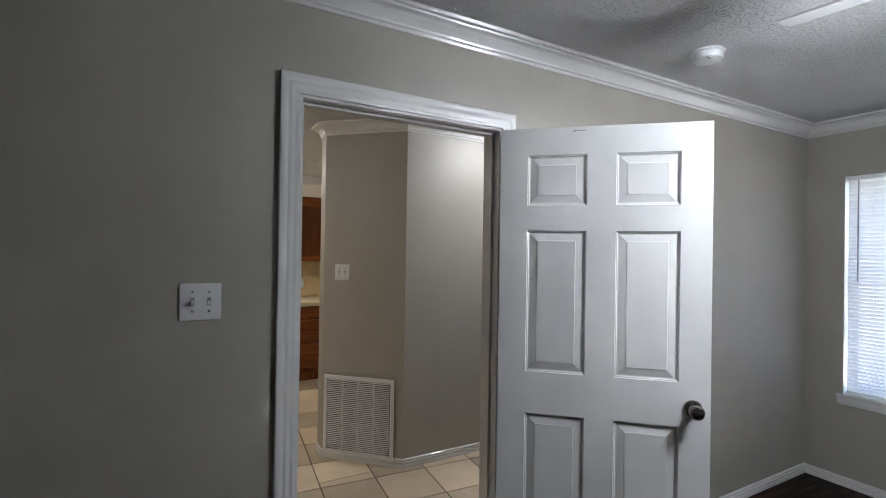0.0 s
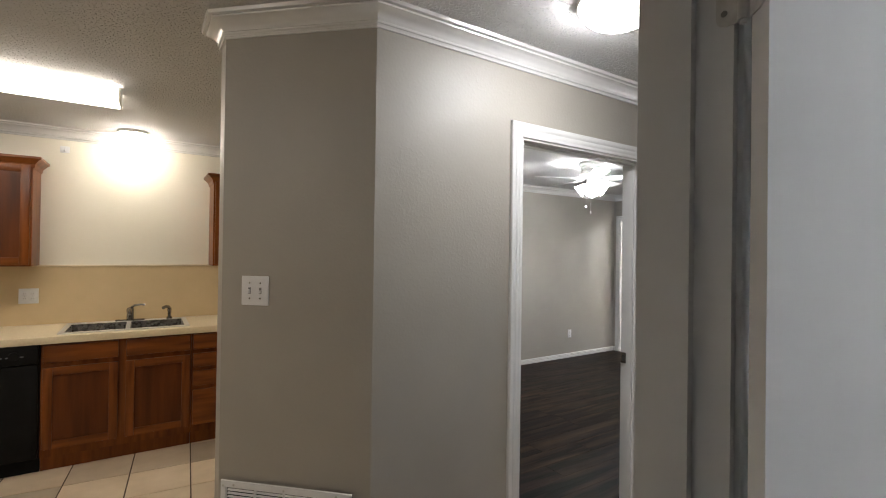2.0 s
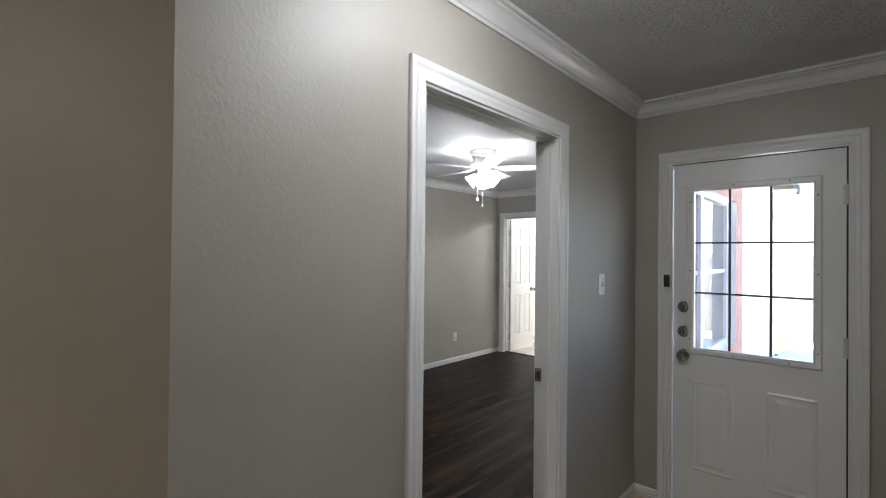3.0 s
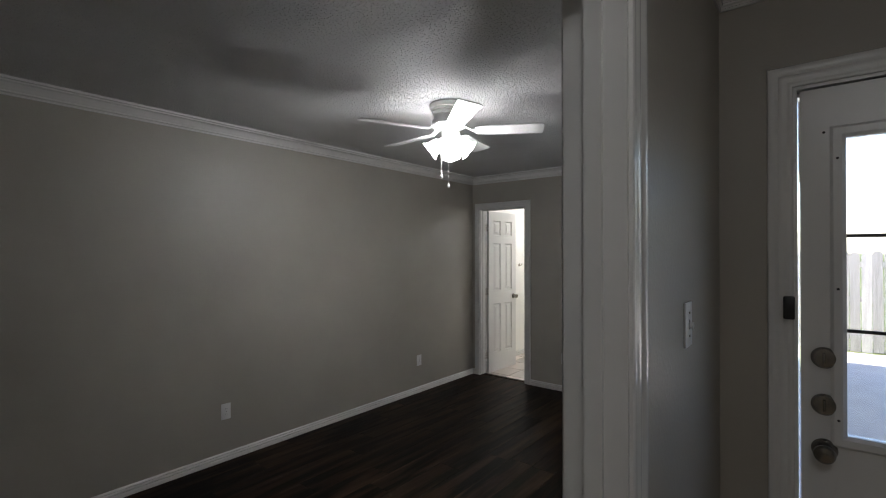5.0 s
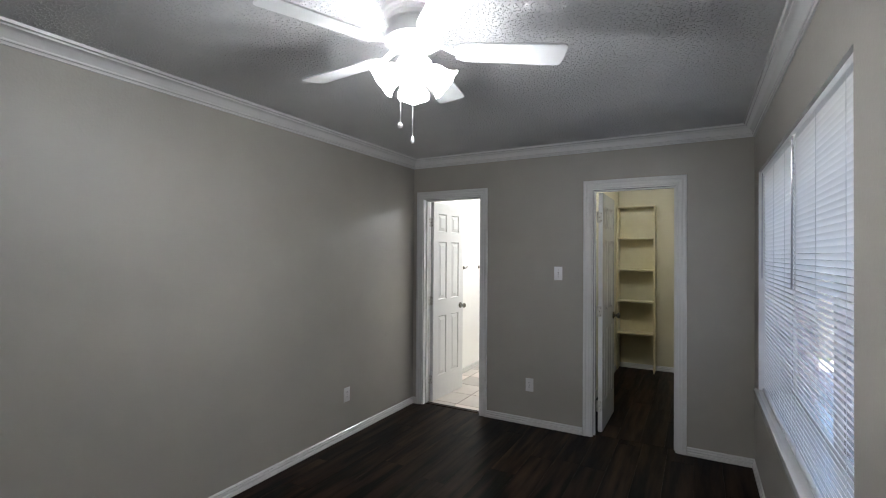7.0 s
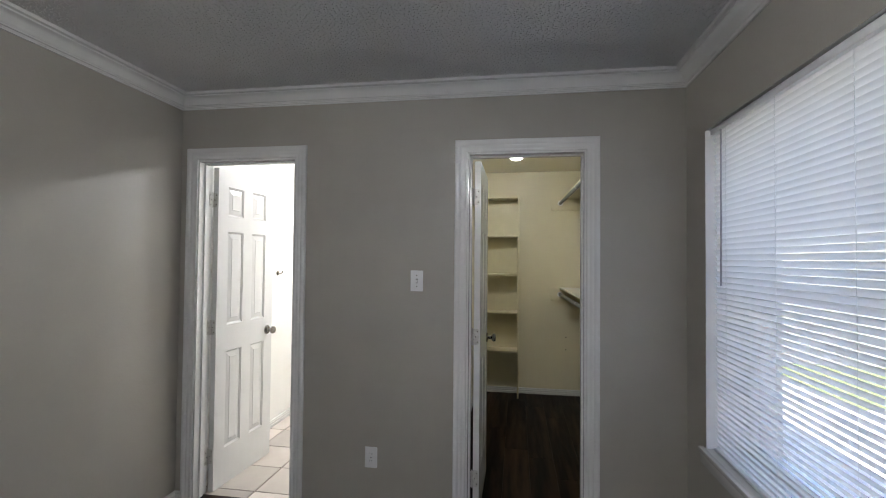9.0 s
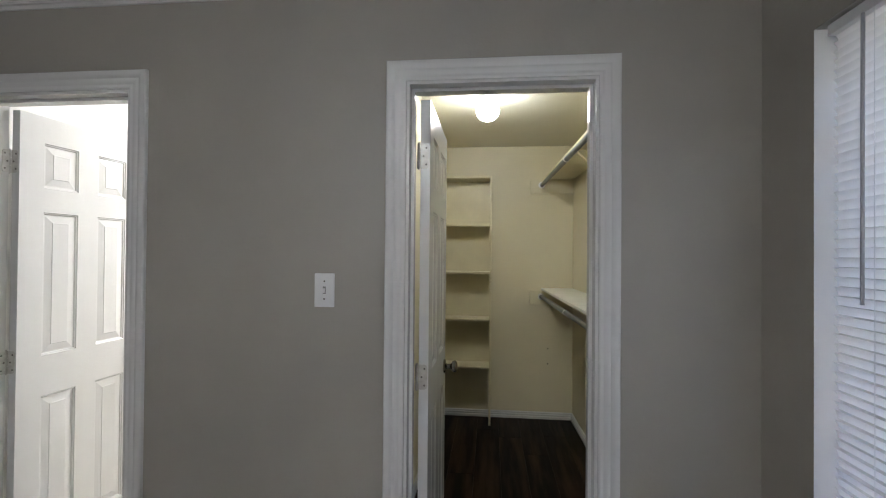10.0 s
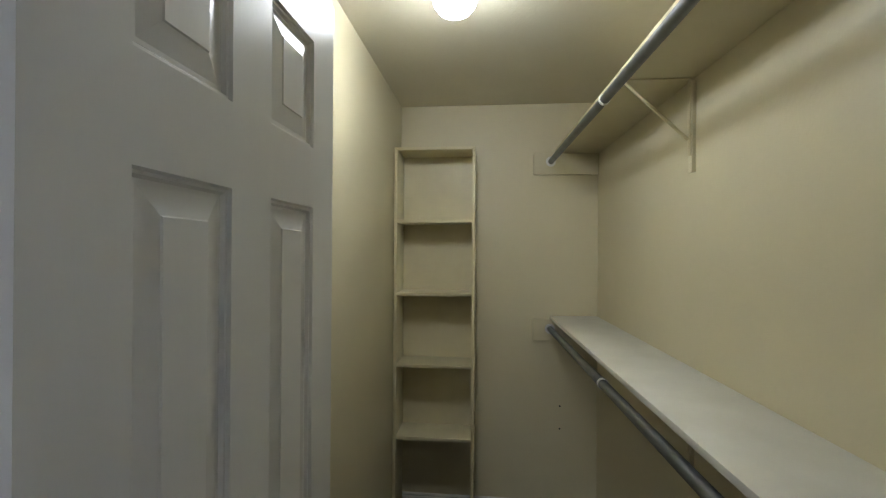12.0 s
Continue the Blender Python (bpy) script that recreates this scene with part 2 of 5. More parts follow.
def prism(bm, pts, z0, z1):
    lo, hi = [bm.verts.new((x, y, z0)) for x, y in pts], [bm.verts.new((x, y, z1)) for x, y in pts]
    bm.faces.new(lo), bm.faces.new(hi)
    for i in range(len(pts)):
        j = (i + 1) % len(pts)
        bm.faces.new((lo[i], lo[j], hi[j], hi[i]))


def mesh_of(name, bm, mats, smooth=True):
    bmesh.ops.recalc_face_normals(bm, faces=bm.faces[:])
    me = bpy.data.meshes.new(name)
    bm.to_mesh(me)
    bm.free()
    for m in (mats if isinstance(mats, (list, tuple)) else [mats]):
        me.materials.append(m)
    if smooth:
        me.shade_smooth()
        me.set_sharp_from_angle(angle=radians(32))
    return me


def part(name, bm, material, parent=None, label=""):
    ob = new(name, mesh_of(name, bm, material))
    ob.parent = parent
    if label:
        ob["label"] = label
    return ob


def thing(name, m, label, category, group="", kind=""):
    ob = new(name)
    ob.empty_display_size = 0.05
    ob.matrix_world = m
    return tagged(ob, label, category, group, kind)


def structure(name, bm, material, label, category):
    return tagged(part(name, bm, material), label, category, "", "structure")


def at(x, y, z=0.0, turn=0.0):
    return pose(x, y, z, 0, 0, turn)


# ---- the plan ----
H = 2.44                                   # ceiling height
W1A, W1B = 1.724, 1.839                    # wall between the first room and the hall
W2A, W2B = 3.052, 3.167                    # wall between the hall and the bedroom
R1E, FDX = 3.64, 3.79                      # first room's east wall, front door wall
BE, BE2 = 6.675, 6.79                      # bedroom's far wall
BS, BN = 3.27, 6.141                                  # bedroom's window wall and north wall
CLE, CLS, CLN = 9.357, 3.376, 4.564         # closet
CLW = 3.300                                # closet's long wall at the door end
KN, KF = 6.13, 5.47                        # kitchen back wall, counter front
KW = -2.2
CHAMFER = [(1.135, W2A), (0.677, 3.489)]
D1, D2, FD, BD, CD = (0.140, 0.968), (1.876, 2.770), (2.040, 2.836), (5.409, 6.019), (3.774, 4.384)
DTOP = 2.036
WIN, R1WIN, WZ = (4.30, 6.441), (0.56, 1.505), (0.60, 2.062)


def flat(ob):
    ob.data.shade_flat()
    return ob


def wall(name, axis, p0, p1, a0, a1, holes=(), mats=(GREIGE, GREIGE, GREIGE), label="greige painted plaster wall", top=H + 0.06, bottom=0.0):
    """A wall between p0 and p1 on its own axis, running a0 to a1, with (u0, u1, z0, z1) holes. mats: low side, high side, edges."""
    bm = bmesh.new()
    cuts = sorted({a0, a1, *(h[0] for h in holes), *(h[1] for h in holes)})
    for u0, u1 in zip(cuts, cuts[1:]):
        zs = [(bottom, top)]
        for h in holes:
            if h[0] <= u0 and u1 <= h[1]:
                zs = [(bottom, h[2]), (h[3], top)]
        for z0, z1 in zs:
            if z1 - z0 > 1e-4:
                box(bm, *((u0, u1, p0, p1) if axis == "y" else (p0, p1, u0, u1)), z0, z1)
    bmesh.ops.remove_doubles(bm, verts=bm.verts[:], dist=1e-5)
    n = 1 if axis == "y" else 0
    for f in bm.faces:
        f.normal_update()
        c = f.calc_center_median()[n]
        f.material_index = 0 if abs(c - p0) < 1e-4 else 1 if abs(c - p1) < 1e-4 else 2
    return flat(structure(name, bm, list(mats), label, "wall"))


GG = (GREIGE, GREIGE, TRIM)
wall("wall_first_room_north", "y", W1A, W1B, -2.2, R1E, [(D1[0] - 0.018, D1[1] + 0.018, 0, DTOP + 0.018)], GG)
wall("wall_first_room_east", "x", R1E, R1E + 0.2, -2.8, W1B, [(*R1WIN, *WZ)], (GREIGE, BRICK, TRIM), "greige painted wall with a window opening")
wall("wall_first_room_south", "y", -2.8, -2.6, -2.4, R1E)
wall("wall_first_room_west", "x", -2.4, -2.2, -2.8, W1A)
wall("wall_hall_bedroom", "y", W2A, W2B, 1.22, FDX, [(D2[0] - 0.018, D2[1] + 0.018, 0, DTOP + 0.018)], GG, "greige painted wall with a cased doorway")
wall("wall_front_door", "x", FDX, FDX + 0.15, W1B, BS, [(FD[0] - 0.018, FD[1] + 0.018, 0, DTOP + 0.018)], (GREIGE, BRICK, GREIGE), "greige painted entry wall around the front door")
wall("wall_bedroom_south", "y", 2.95, BS, FDX + 0.15, BE2, [(*WIN, *WZ)], (BRICK, GREIGE, TRIM), "greige painted wall with a wide window opening")
wall("wall_bedroom_north", "y", BN, BN + 0.115, 1.30, BE, (), (KITCHEN_PAINT, GREIGE, GREIGE)[::-1])
wall("wall_bedroom_west", "x", 1.30, 1.415, W2B, BN, (), (KITCHEN_PAINT, GREIGE, GREIGE))
wall("wall_bedroom_east", "x", BE, BE2, BS, BN + 0.115, [(CD[0] - 0.018, CD[1] + 0.018, 0, DTOP + 0.018), (BD[0] - 0.018, BD[1] + 0.018, 0, DTOP + 0.018)], (GREIGE, CREAM, TRIM), "greige painted wall with two doorways")
bm = bmesh.new()
prism(bm, [(BE2, 2.95), (CLE + 0.12, 2.95), (CLE + 0.12, CLS), (CLE, CLS), (BE2, CLW)], 0, H + 0.06)
structure("wall_closet_south", bm, CREAM, "cream painted closet wall", "wall")
wall("wall_closet_north", "y", CLN, CLN + 0.115, BE2, CLE, (), (CREAM, BATH_PAINT, CREAM), "cream painted closet wall")
wall("wall_closet_east", "x", CLE, CLE + 0.12, CLS, 6.4, (), (CREAM, BRICK, CREAM), "cream painted closet end wall")
wall("wall_bath_north", "y", 6.215, 6.33, BE2, CLE, (), (BATH_PAINT, BRICK, BATH_PAINT), "white painted bathroom wall")
wall("wall_kitchen_north", "y", KN, KN + 0.12, KW - 0.12, 1.30, (), (KITCHEN_PAINT, BRICK, KITCHEN_PAINT), "cream painted kitchen wall")
wall("wall_kitchen_west", "x", KW - 0.12, KW, W1B, KN, (), (BRICK, KITCHEN_PAINT, KITCHEN_PAINT), "cream painted kitchen wall")
wall("wall_hall_stub", "x", -0.035, 0.08, W1B, 2.54, (), (GREIGE, GREIGE, GREIGE), "greige painted stub wall carrying the thermostat")
bm = bmesh.new()
prism(bm, [CHAMFER[0], CHAMFER[1], (0.677, 3.606), (0.74, 3.606), (1.22, W2B), (1.22, W2A)], 0, H + 0.06)
structure("wall_hall_chamfer", bm, GREIGE, "greige painted angled wall with a return air grille", "wall")


def slab(name, x0, x1, y0, y1, z0, z1, m, label, category):
    bm = bmesh.new()
    box(bm, x0, x1, y0, y1, z0, z1)
    return structure(name, bm, m, label, category)


slab("ceiling_first_room", -2.2, R1E, -2.6, W1A, H, H + 0.05, POPCORN, "white sprayed-texture ceiling", "ceiling")
slab("ceiling_hall", KW, FDX, W1B, W2A, H, H + 0.05, POPCORN, "white sprayed-texture ceiling", "ceiling")
slab("ceiling_kitchen", KW, 1.30, W2A, KN, H, H + 0.05, POPCORN, "white sprayed-texture ceiling", "ceiling")
slab("ceiling_bedroom", 1.415, BE, W2B, BN, H, H + 0.05, POPCORN, "white sprayed-texture ceiling", "ceiling")
slab("ceiling_closet", BE2, CLE, CLW, CLN, H, H + 0.05, CLOSET_CEIL, "cream painted smooth closet ceiling", "ceiling")
slab("ceiling_bath", BE2, CLE, CLN + 0.115, 6.215, H, H + 0.05, BATH_PAINT, "white painted bathroom ceiling", "ceiling")
# unseen slabs added above the ceilings to keep outdoor light out
slab("roof", -3.0, 4.0, -3.4, 6.9, H + 0.06, H + 0.2, ROOFING, "unseen dark roof slab with eaves, added to block light", "roof")
slab("roof_wing_blocker", 4.0, 10.2, 2.70, 6.9, H + 0.06, H + 0.2, ROOFING, "unseen dark roof slab with eaves, added to block light", "roof")

CROWN = [(0, -0.088), (0.008, -0.088), (0.010, -0.082), (0.005, -0.079), (0.008, -0.074), (0.014, -0.072), (0.016, -0.066), (0.011, -0.062), (0.018, -0.052), (0.030, -0.038), (0.044, -0.028), (0.056, -0.023), (0.058, -0.017), (0.054, -0.014), (0.068, -0.012), (0.072, 0), (0, 0)]
BASE = [(0, 0), (0.015, 0), (0.015, 0.021), (0.009, 0.024), (0.009, 0.028), (0.014, 0.031), (0.014, 0.040), (0.008, 0.044), (0.008, 0.047), (0.012, 0.050), (0.010, 0.057), (0.004, 0.062), (0, 0.062)]
CASE = [(0, 0), (0, 0.0085), (0.002, 0.011), (0.006, 0.0125), (0.011, 0.0120), (0.015, 0.0102), (0.019, 0.0104), (0.024, 0.0132), (0.030, 0.0140), (0.035, 0.0132), (0.038, 0.0120), (0.042, 0.0135), (0.047, 0.0175), (0.052, 0.0190), (0.060, 0.0192), (0.065, 0.0175), (0.068, 0.0130), (0.068, 0)]


def crown(path, closed=False):
    bm = bmesh.new()
    sweep(bm, path, CROWN, lambda u, v, b: (u, v, H + b), closed)
    structure("crown_moulding", bm, TRIM, "white painted crown moulding", "trim")


def baseboard(path, closed=False):
    bm = bmesh.new()
    sweep(bm, path, BASE, lambda u, v, b: (u, v, b), closed)
    structure("baseboard", bm, TRIM, "white painted stepped baseboard", "trim")


# each run keeps the room on its left
crown([(-2.2, -2.6), (R1E, -2.6), (R1E, W1A), (-2.2, W1A)], True)
crown([(KW, W1B), (-0.035, W1B), (-0.035, 2.54), (0.08, 2.54), (0.08, W1B), (FDX, W1B), (FDX, W2A), CHAMFER[0], CHAMFER[1], (0.677, 3.606), (0.74, 3.606)])
crown([(1.30, KN), (KW, KN)])
crown([(1.415, W2B), (FDX, W2B), (FDX, BS), (BE, BS), (BE, BN), (1.415, BN)], True)
CO = 0.080
baseboard([(R1E, -2.6), (R1E, W1A), (D1[1] + CO, W1A)])
baseboard([(D1[0] - CO, W1A), (-2.2, W1A)])
baseboard([(D1[1] + CO, W1B), (FDX, W1B)])
baseboard([(FDX, FD[1] + CO), (FDX, W2A), (D2[1] + CO, W2A)])
baseboard([(D2[0] - CO, W2A), CHAMFER[0], CHAMFER[1], (0.677, 3.606)])
baseboard([(D2[1] + CO, W2B), (FDX, W2B), (FDX, BS), (BE, BS), (BE, CD[0] - CO)])
baseboard([(BE, CD[1] + CO), (BE, BD[0] - CO)])
baseboard([(BE, BD[1] + CO), (BE, BN), (1.415, BN), (1.415, W2B)])
baseboard([(BE2, CLW), (CLE, CLS), (CLE, CLN), (BE2, CLN)])
baseboard([(CLE, 6.215), (BE2, 6.215)])


def casing(axis, face, out, u0, u1):
    """Mitred casing round a doorway on the wall face, standing proud towards out (+1 or -1)."""
    bm = bmesh.new()
    g = 0.010
    put = (lambda u, z, d: (u, face + out * d, z)) if axis == "y" else (lambda u, z, d: (face + out * d, u, z))
    sweep(bm, [(u0 - g, 0), (u0 - g, DTOP + g), (u1 + g, DTOP + g), (u1 + g, 0)], CASE, put)
    structure("door_casing", bm, TRIM, "white painted moulded door casing", "trim")


def jamb(axis, p0, p1, u0, u1, stop, worn=False):
    """Jamb lining with a stop moulding at the depth stop."""
    bm = bmesh.new()
    t, e = 0.018, 0.0025
    place = (lambda a, b, c, d, z0, z1: box(bm, a, b, c, d, z0, z1)) if axis == "y" else (lambda a, b, c, d, z0, z1: box(bm, c, d, a, b, z0, z1))
    place(u0 - t, u0, p0 - e, p1 + e, 0, DTOP)
    place(u1, u1 + t, p0 - e, p1 + e, 0, DTOP)
    place(u0 - t, u1 + t, p0 - e, p1 + e, DTOP, DTOP + t)
    place(u0, u0 + 0.011, stop, stop + 0.034, 0, DTOP - 0.011)
    if not worn:
        place(u1 - 0.011, u1, stop, stop + 0.034, 0, DTOP - 0.011)
    place(u0, u1, stop, stop + 0.034, DTOP - 0.011, DTOP)
    return structure("door_jamb", bm, TRIM, "white painted door jamb with stop moulding", "trim")


jamb("y", W1A, W1B, *D1, W1A + 0.040)
jamb("y", W2A, W2B, *D2, W2A + 0.040)
jamb("x", FDX, FDX + 0.15, *FD, FDX + 0.052, True)      # daylight shows past the lock side
jamb("x", BE, BE2, *BD, BE2 - 0.074)
jamb("x", BE, BE2, *CD, BE2 - 0.074)
for args in (("y", W1A, -1, *D1), ("y", W1B, 1, *D1), ("y", W2A, -1, *D2), ("y", W2B, 1, *D2), ("x", FDX, -1, *FD), ("x", BE, -1, *BD), ("x", BE, -1, *CD), ("x", BE2, 1, *CD), ("x", BE2, 1, *BD)):
    casing(*args)


# ---- doors ----
def panel_rings(bm, x0, x1, z0, z1, face, s):
    """A raised panel: moulded edge, groove, bevelled field. s: the way out of the face."""
    rings = []
    for inset, depth in ((0, 0), (0.0025, 0.0045), (0.006, 0.0050), (0.009, 0.0095), (0.014, 0.0095), (0.041, 0.0042), (0.0425, 0.0025)):
        y = face - s * depth
        rings.append([bm.verts.new((x, y, z)) for x, z in ((x0 + inset, z0 + inset), (x1 - inset, z0 + inset), (x1 - inset, z1 - inset), (x0 + inset, z1 - inset))])
    for a, b in zip(rings, rings[1:]):
        for k in range(4):
            bm.faces.new((a[k], a[(k + 1) % 4], b[(k + 1) % 4], b[k]))
    bm.faces.new(rings[-1])


KNOB = [(0, 0), (0.032, 0), (0.033, 0.004), (0.029, 0.009), (0.016, 0.011), (0.0115, 0.016), (0.0115, 0.032), (0.016, 0.036), (0.024, 0.041), (0.0275, 0.049), (0.027, 0.057), (0.022, 0.063), (0.012, 0.0655), (0, 0.066)]


def knob(parent, x, z, face, s, name="door_knob"):
    bm = bmesh.new()
    lathe(bm, KNOB, 28, Matrix.Translation((x, face, z)) @ Matrix.Rotation(radians(-90 * s), 4, "X"))
    part(name, bm, NICKEL, parent, "brushed nickel round door knob")


def six_panel_door(name, m, w, label, hinge_at=1, stile=0.112, lift=0.0):
    """A leaf hung at the local origin, along +x, y from -0.035 to 0; hinge barrels on the hinge_at side of the leaf."""
    d = thing(name, m, label, "door", "", "structure")
    h, t, g = 2.022, 0.035, 0.004
    pw = (w - 3 * stile) / 2
    xs = [(stile, stile + pw), (2 * stile + pw, 2 * stile + 2 * pw)]
    zs = [(0.24, 0.855), (1.025, 1.605 + lift), (1.708 + lift, 1.915)]
    bm = bmesh.new()
    cols = [0.0, xs[0][0], xs[0][1], xs[1][0], xs[1][1], w]
    for i in range(5):
        if i % 2 == 0:
            box(bm, cols[i], cols[i + 1], -t, 0, g, g + h)
        else:
            for z0, z1 in zip([g] + [z[1] for z in zs], [z[0] for z in zs] + [g + h]):
                box(bm, cols[i], cols[i + 1], -t, 0, z0, z1)
    bmesh.ops.remove_doubles(bm, verts=bm.verts[:], dist=1e-5)
    flat(part("leaf", bm, DOORPAINT, d))
    for x0, x1 in xs:
        for z0, z1 in zs:
            bm = bmesh.new()
            panel_rings(bm, x0, x1, z0, z1, 0, 1)
            panel_rings(bm, x0, x1, z0, z1, -t, -1)
            flat(part("panel", bm, DOORPAINT, d, "raised and fielded door panel"))
    knob(d, w - 0.062, 0.93, 0.0, 1)
    knob(d, w - 0.062, 0.93, -t, -1)
    bm = bmesh.new()
    box(bm, w - 0.001, w + 0.0015, -0.030, -0.005, 0.90, 0.957, 0.0008)
    part("latch_plate", bm, NICKEL, d, "nickel latch plate")
    y = 0.0 if hinge_at > 0 else -t
    for z in (0.22, 1.02, 1.82):
        bm = bmesh.new()
        for k in range(3):
            rod(bm, (-0.006, y + hinge_at * 0.006, z - 0.045 + k * 0.031), (-0.006, y + hinge_at * 0.006, z - 0.017 + k * 0.031), 0.0062)
        rod(bm, (-0.006, y + hinge_at * 0.006, z - 0.049), (-0.006, y + hinge_at * 0.006, z + 0.050), 0.0035, 8)
        hg = part("hinge", bm, HINGE, d, "worn painted butt hinge")
        hinge_leaf(hg, lambda a, b: (-0.0004 - b, y - hinge_at * a, z), z)
    return d


def hinge_leaf(parent, put, z):
    """A thin leaf with rounded outer corners and three countersunk screws; put(across, out) places its plan."""
    bm = bmesh.new()
    w, h, c = 0.030, 0.045, 0.010
    rim = [(0.0, -h), (w - c, -h)] + [(w - c + c * math.sin(radians(q)), -h + c - c * math.cos(radians(q))) for q in (30, 60, 90)]
    rim += [(a, -v) for a, v in reversed(rim)]
    lo = [bm.verts.new(Vector(put(a, 0.0)) + Vector((0, 0, v))) for a, v in rim]
    hi = [bm.verts.new(Vector(put(a, 0.0022)) + Vector((0, 0, v))) for a, v in rim]
    bm.faces.new(lo), bm.faces.new(hi)
    for i in range(len(rim)):
        j = (i + 1) % len(rim)
        bm.faces.new((lo[i], lo[j], hi[j], hi[i]))
    leaf = part("hinge_leaf", bm, HINGE, parent)
    for a, v in ((0.021, -0.030), (0.011, 0.0), (0.021, 0.030)):
        bm = bmesh.new()
        rod(bm, Vector(put(a, 0.0015)) + Vector((0, 0, v)), Vector(put(a, 0.0030)) + Vector((0, 0, v)), 0.0036, 10)
        part("screw", bm, SCREW, parent or leaf)
    return leaf


def aim(px, py, qx, qy, z=0.0):
    """Pose at p whose x axis points to q."""
    return at(px, py, z, math.degrees(math.atan2(qy - py, qx - px)))


# first room's leaf swings into the room; the small leaves swing away from the bedroom
door_one = six_panel_door("door_1", aim(D1[1] - 0.002, W1A - 0.022, 1.570, 1.155), 0.806, "white six-panel door standing open into the first room", 1)
six_panel_door("door_2", aim(BE2 + 0.012, BD[1] - 0.004, 7.40, 5.980), 0.604, "white six-panel bathroom door standing open", 1, 0.098, 0.02)
six_panel_door("door_3", aim(BE2 + 0.014, CD[1] - 0.019, 7.41, 4.362), 0.604, "white six-panel closet door standing open against the wall", 1, 0.098, 0.022)


# chipped paint along the top of the first room's leaf
for x, z, w, h, m, label in ((0.292, 2.0085, 0.052, 0.0035, SCREW, "dark chip in the paint"), (0.292, 2.005, 0.006, 0.008, SCREW, "dark chip in the paint"), (0.348, 2.011, 0.036, 0.005, TRIM, "pale scraped paint"), (0.10, 2.012, 0.085, 0.003, TRIM, "pale scraped paint")):
    bm = bmesh.new()
    rim = [(x + w * a, z + h * b) for a, b in ((0, 0.2), (0.18, 0), (0.44, 0.25), (0.7, 0.05), (1, 0.4), (0.86, 0.9), (0.5, 0.7), (0.22, 1), (0.04, 0.8))]
    lo, hi = [bm.verts.new((a, -0.0351, b)) for a, b in rim], [bm.verts.new((a, -0.0355, b)) for a, b in rim]
    bm.faces.new(lo), bm.faces.new(hi)
    for i in range(len(rim)):
        j = (i + 1) % len(rim)
        bm.faces.new((lo[i], lo[j], hi[j], hi[i]))
    part("paint_chip", bm, m, door_one, label)


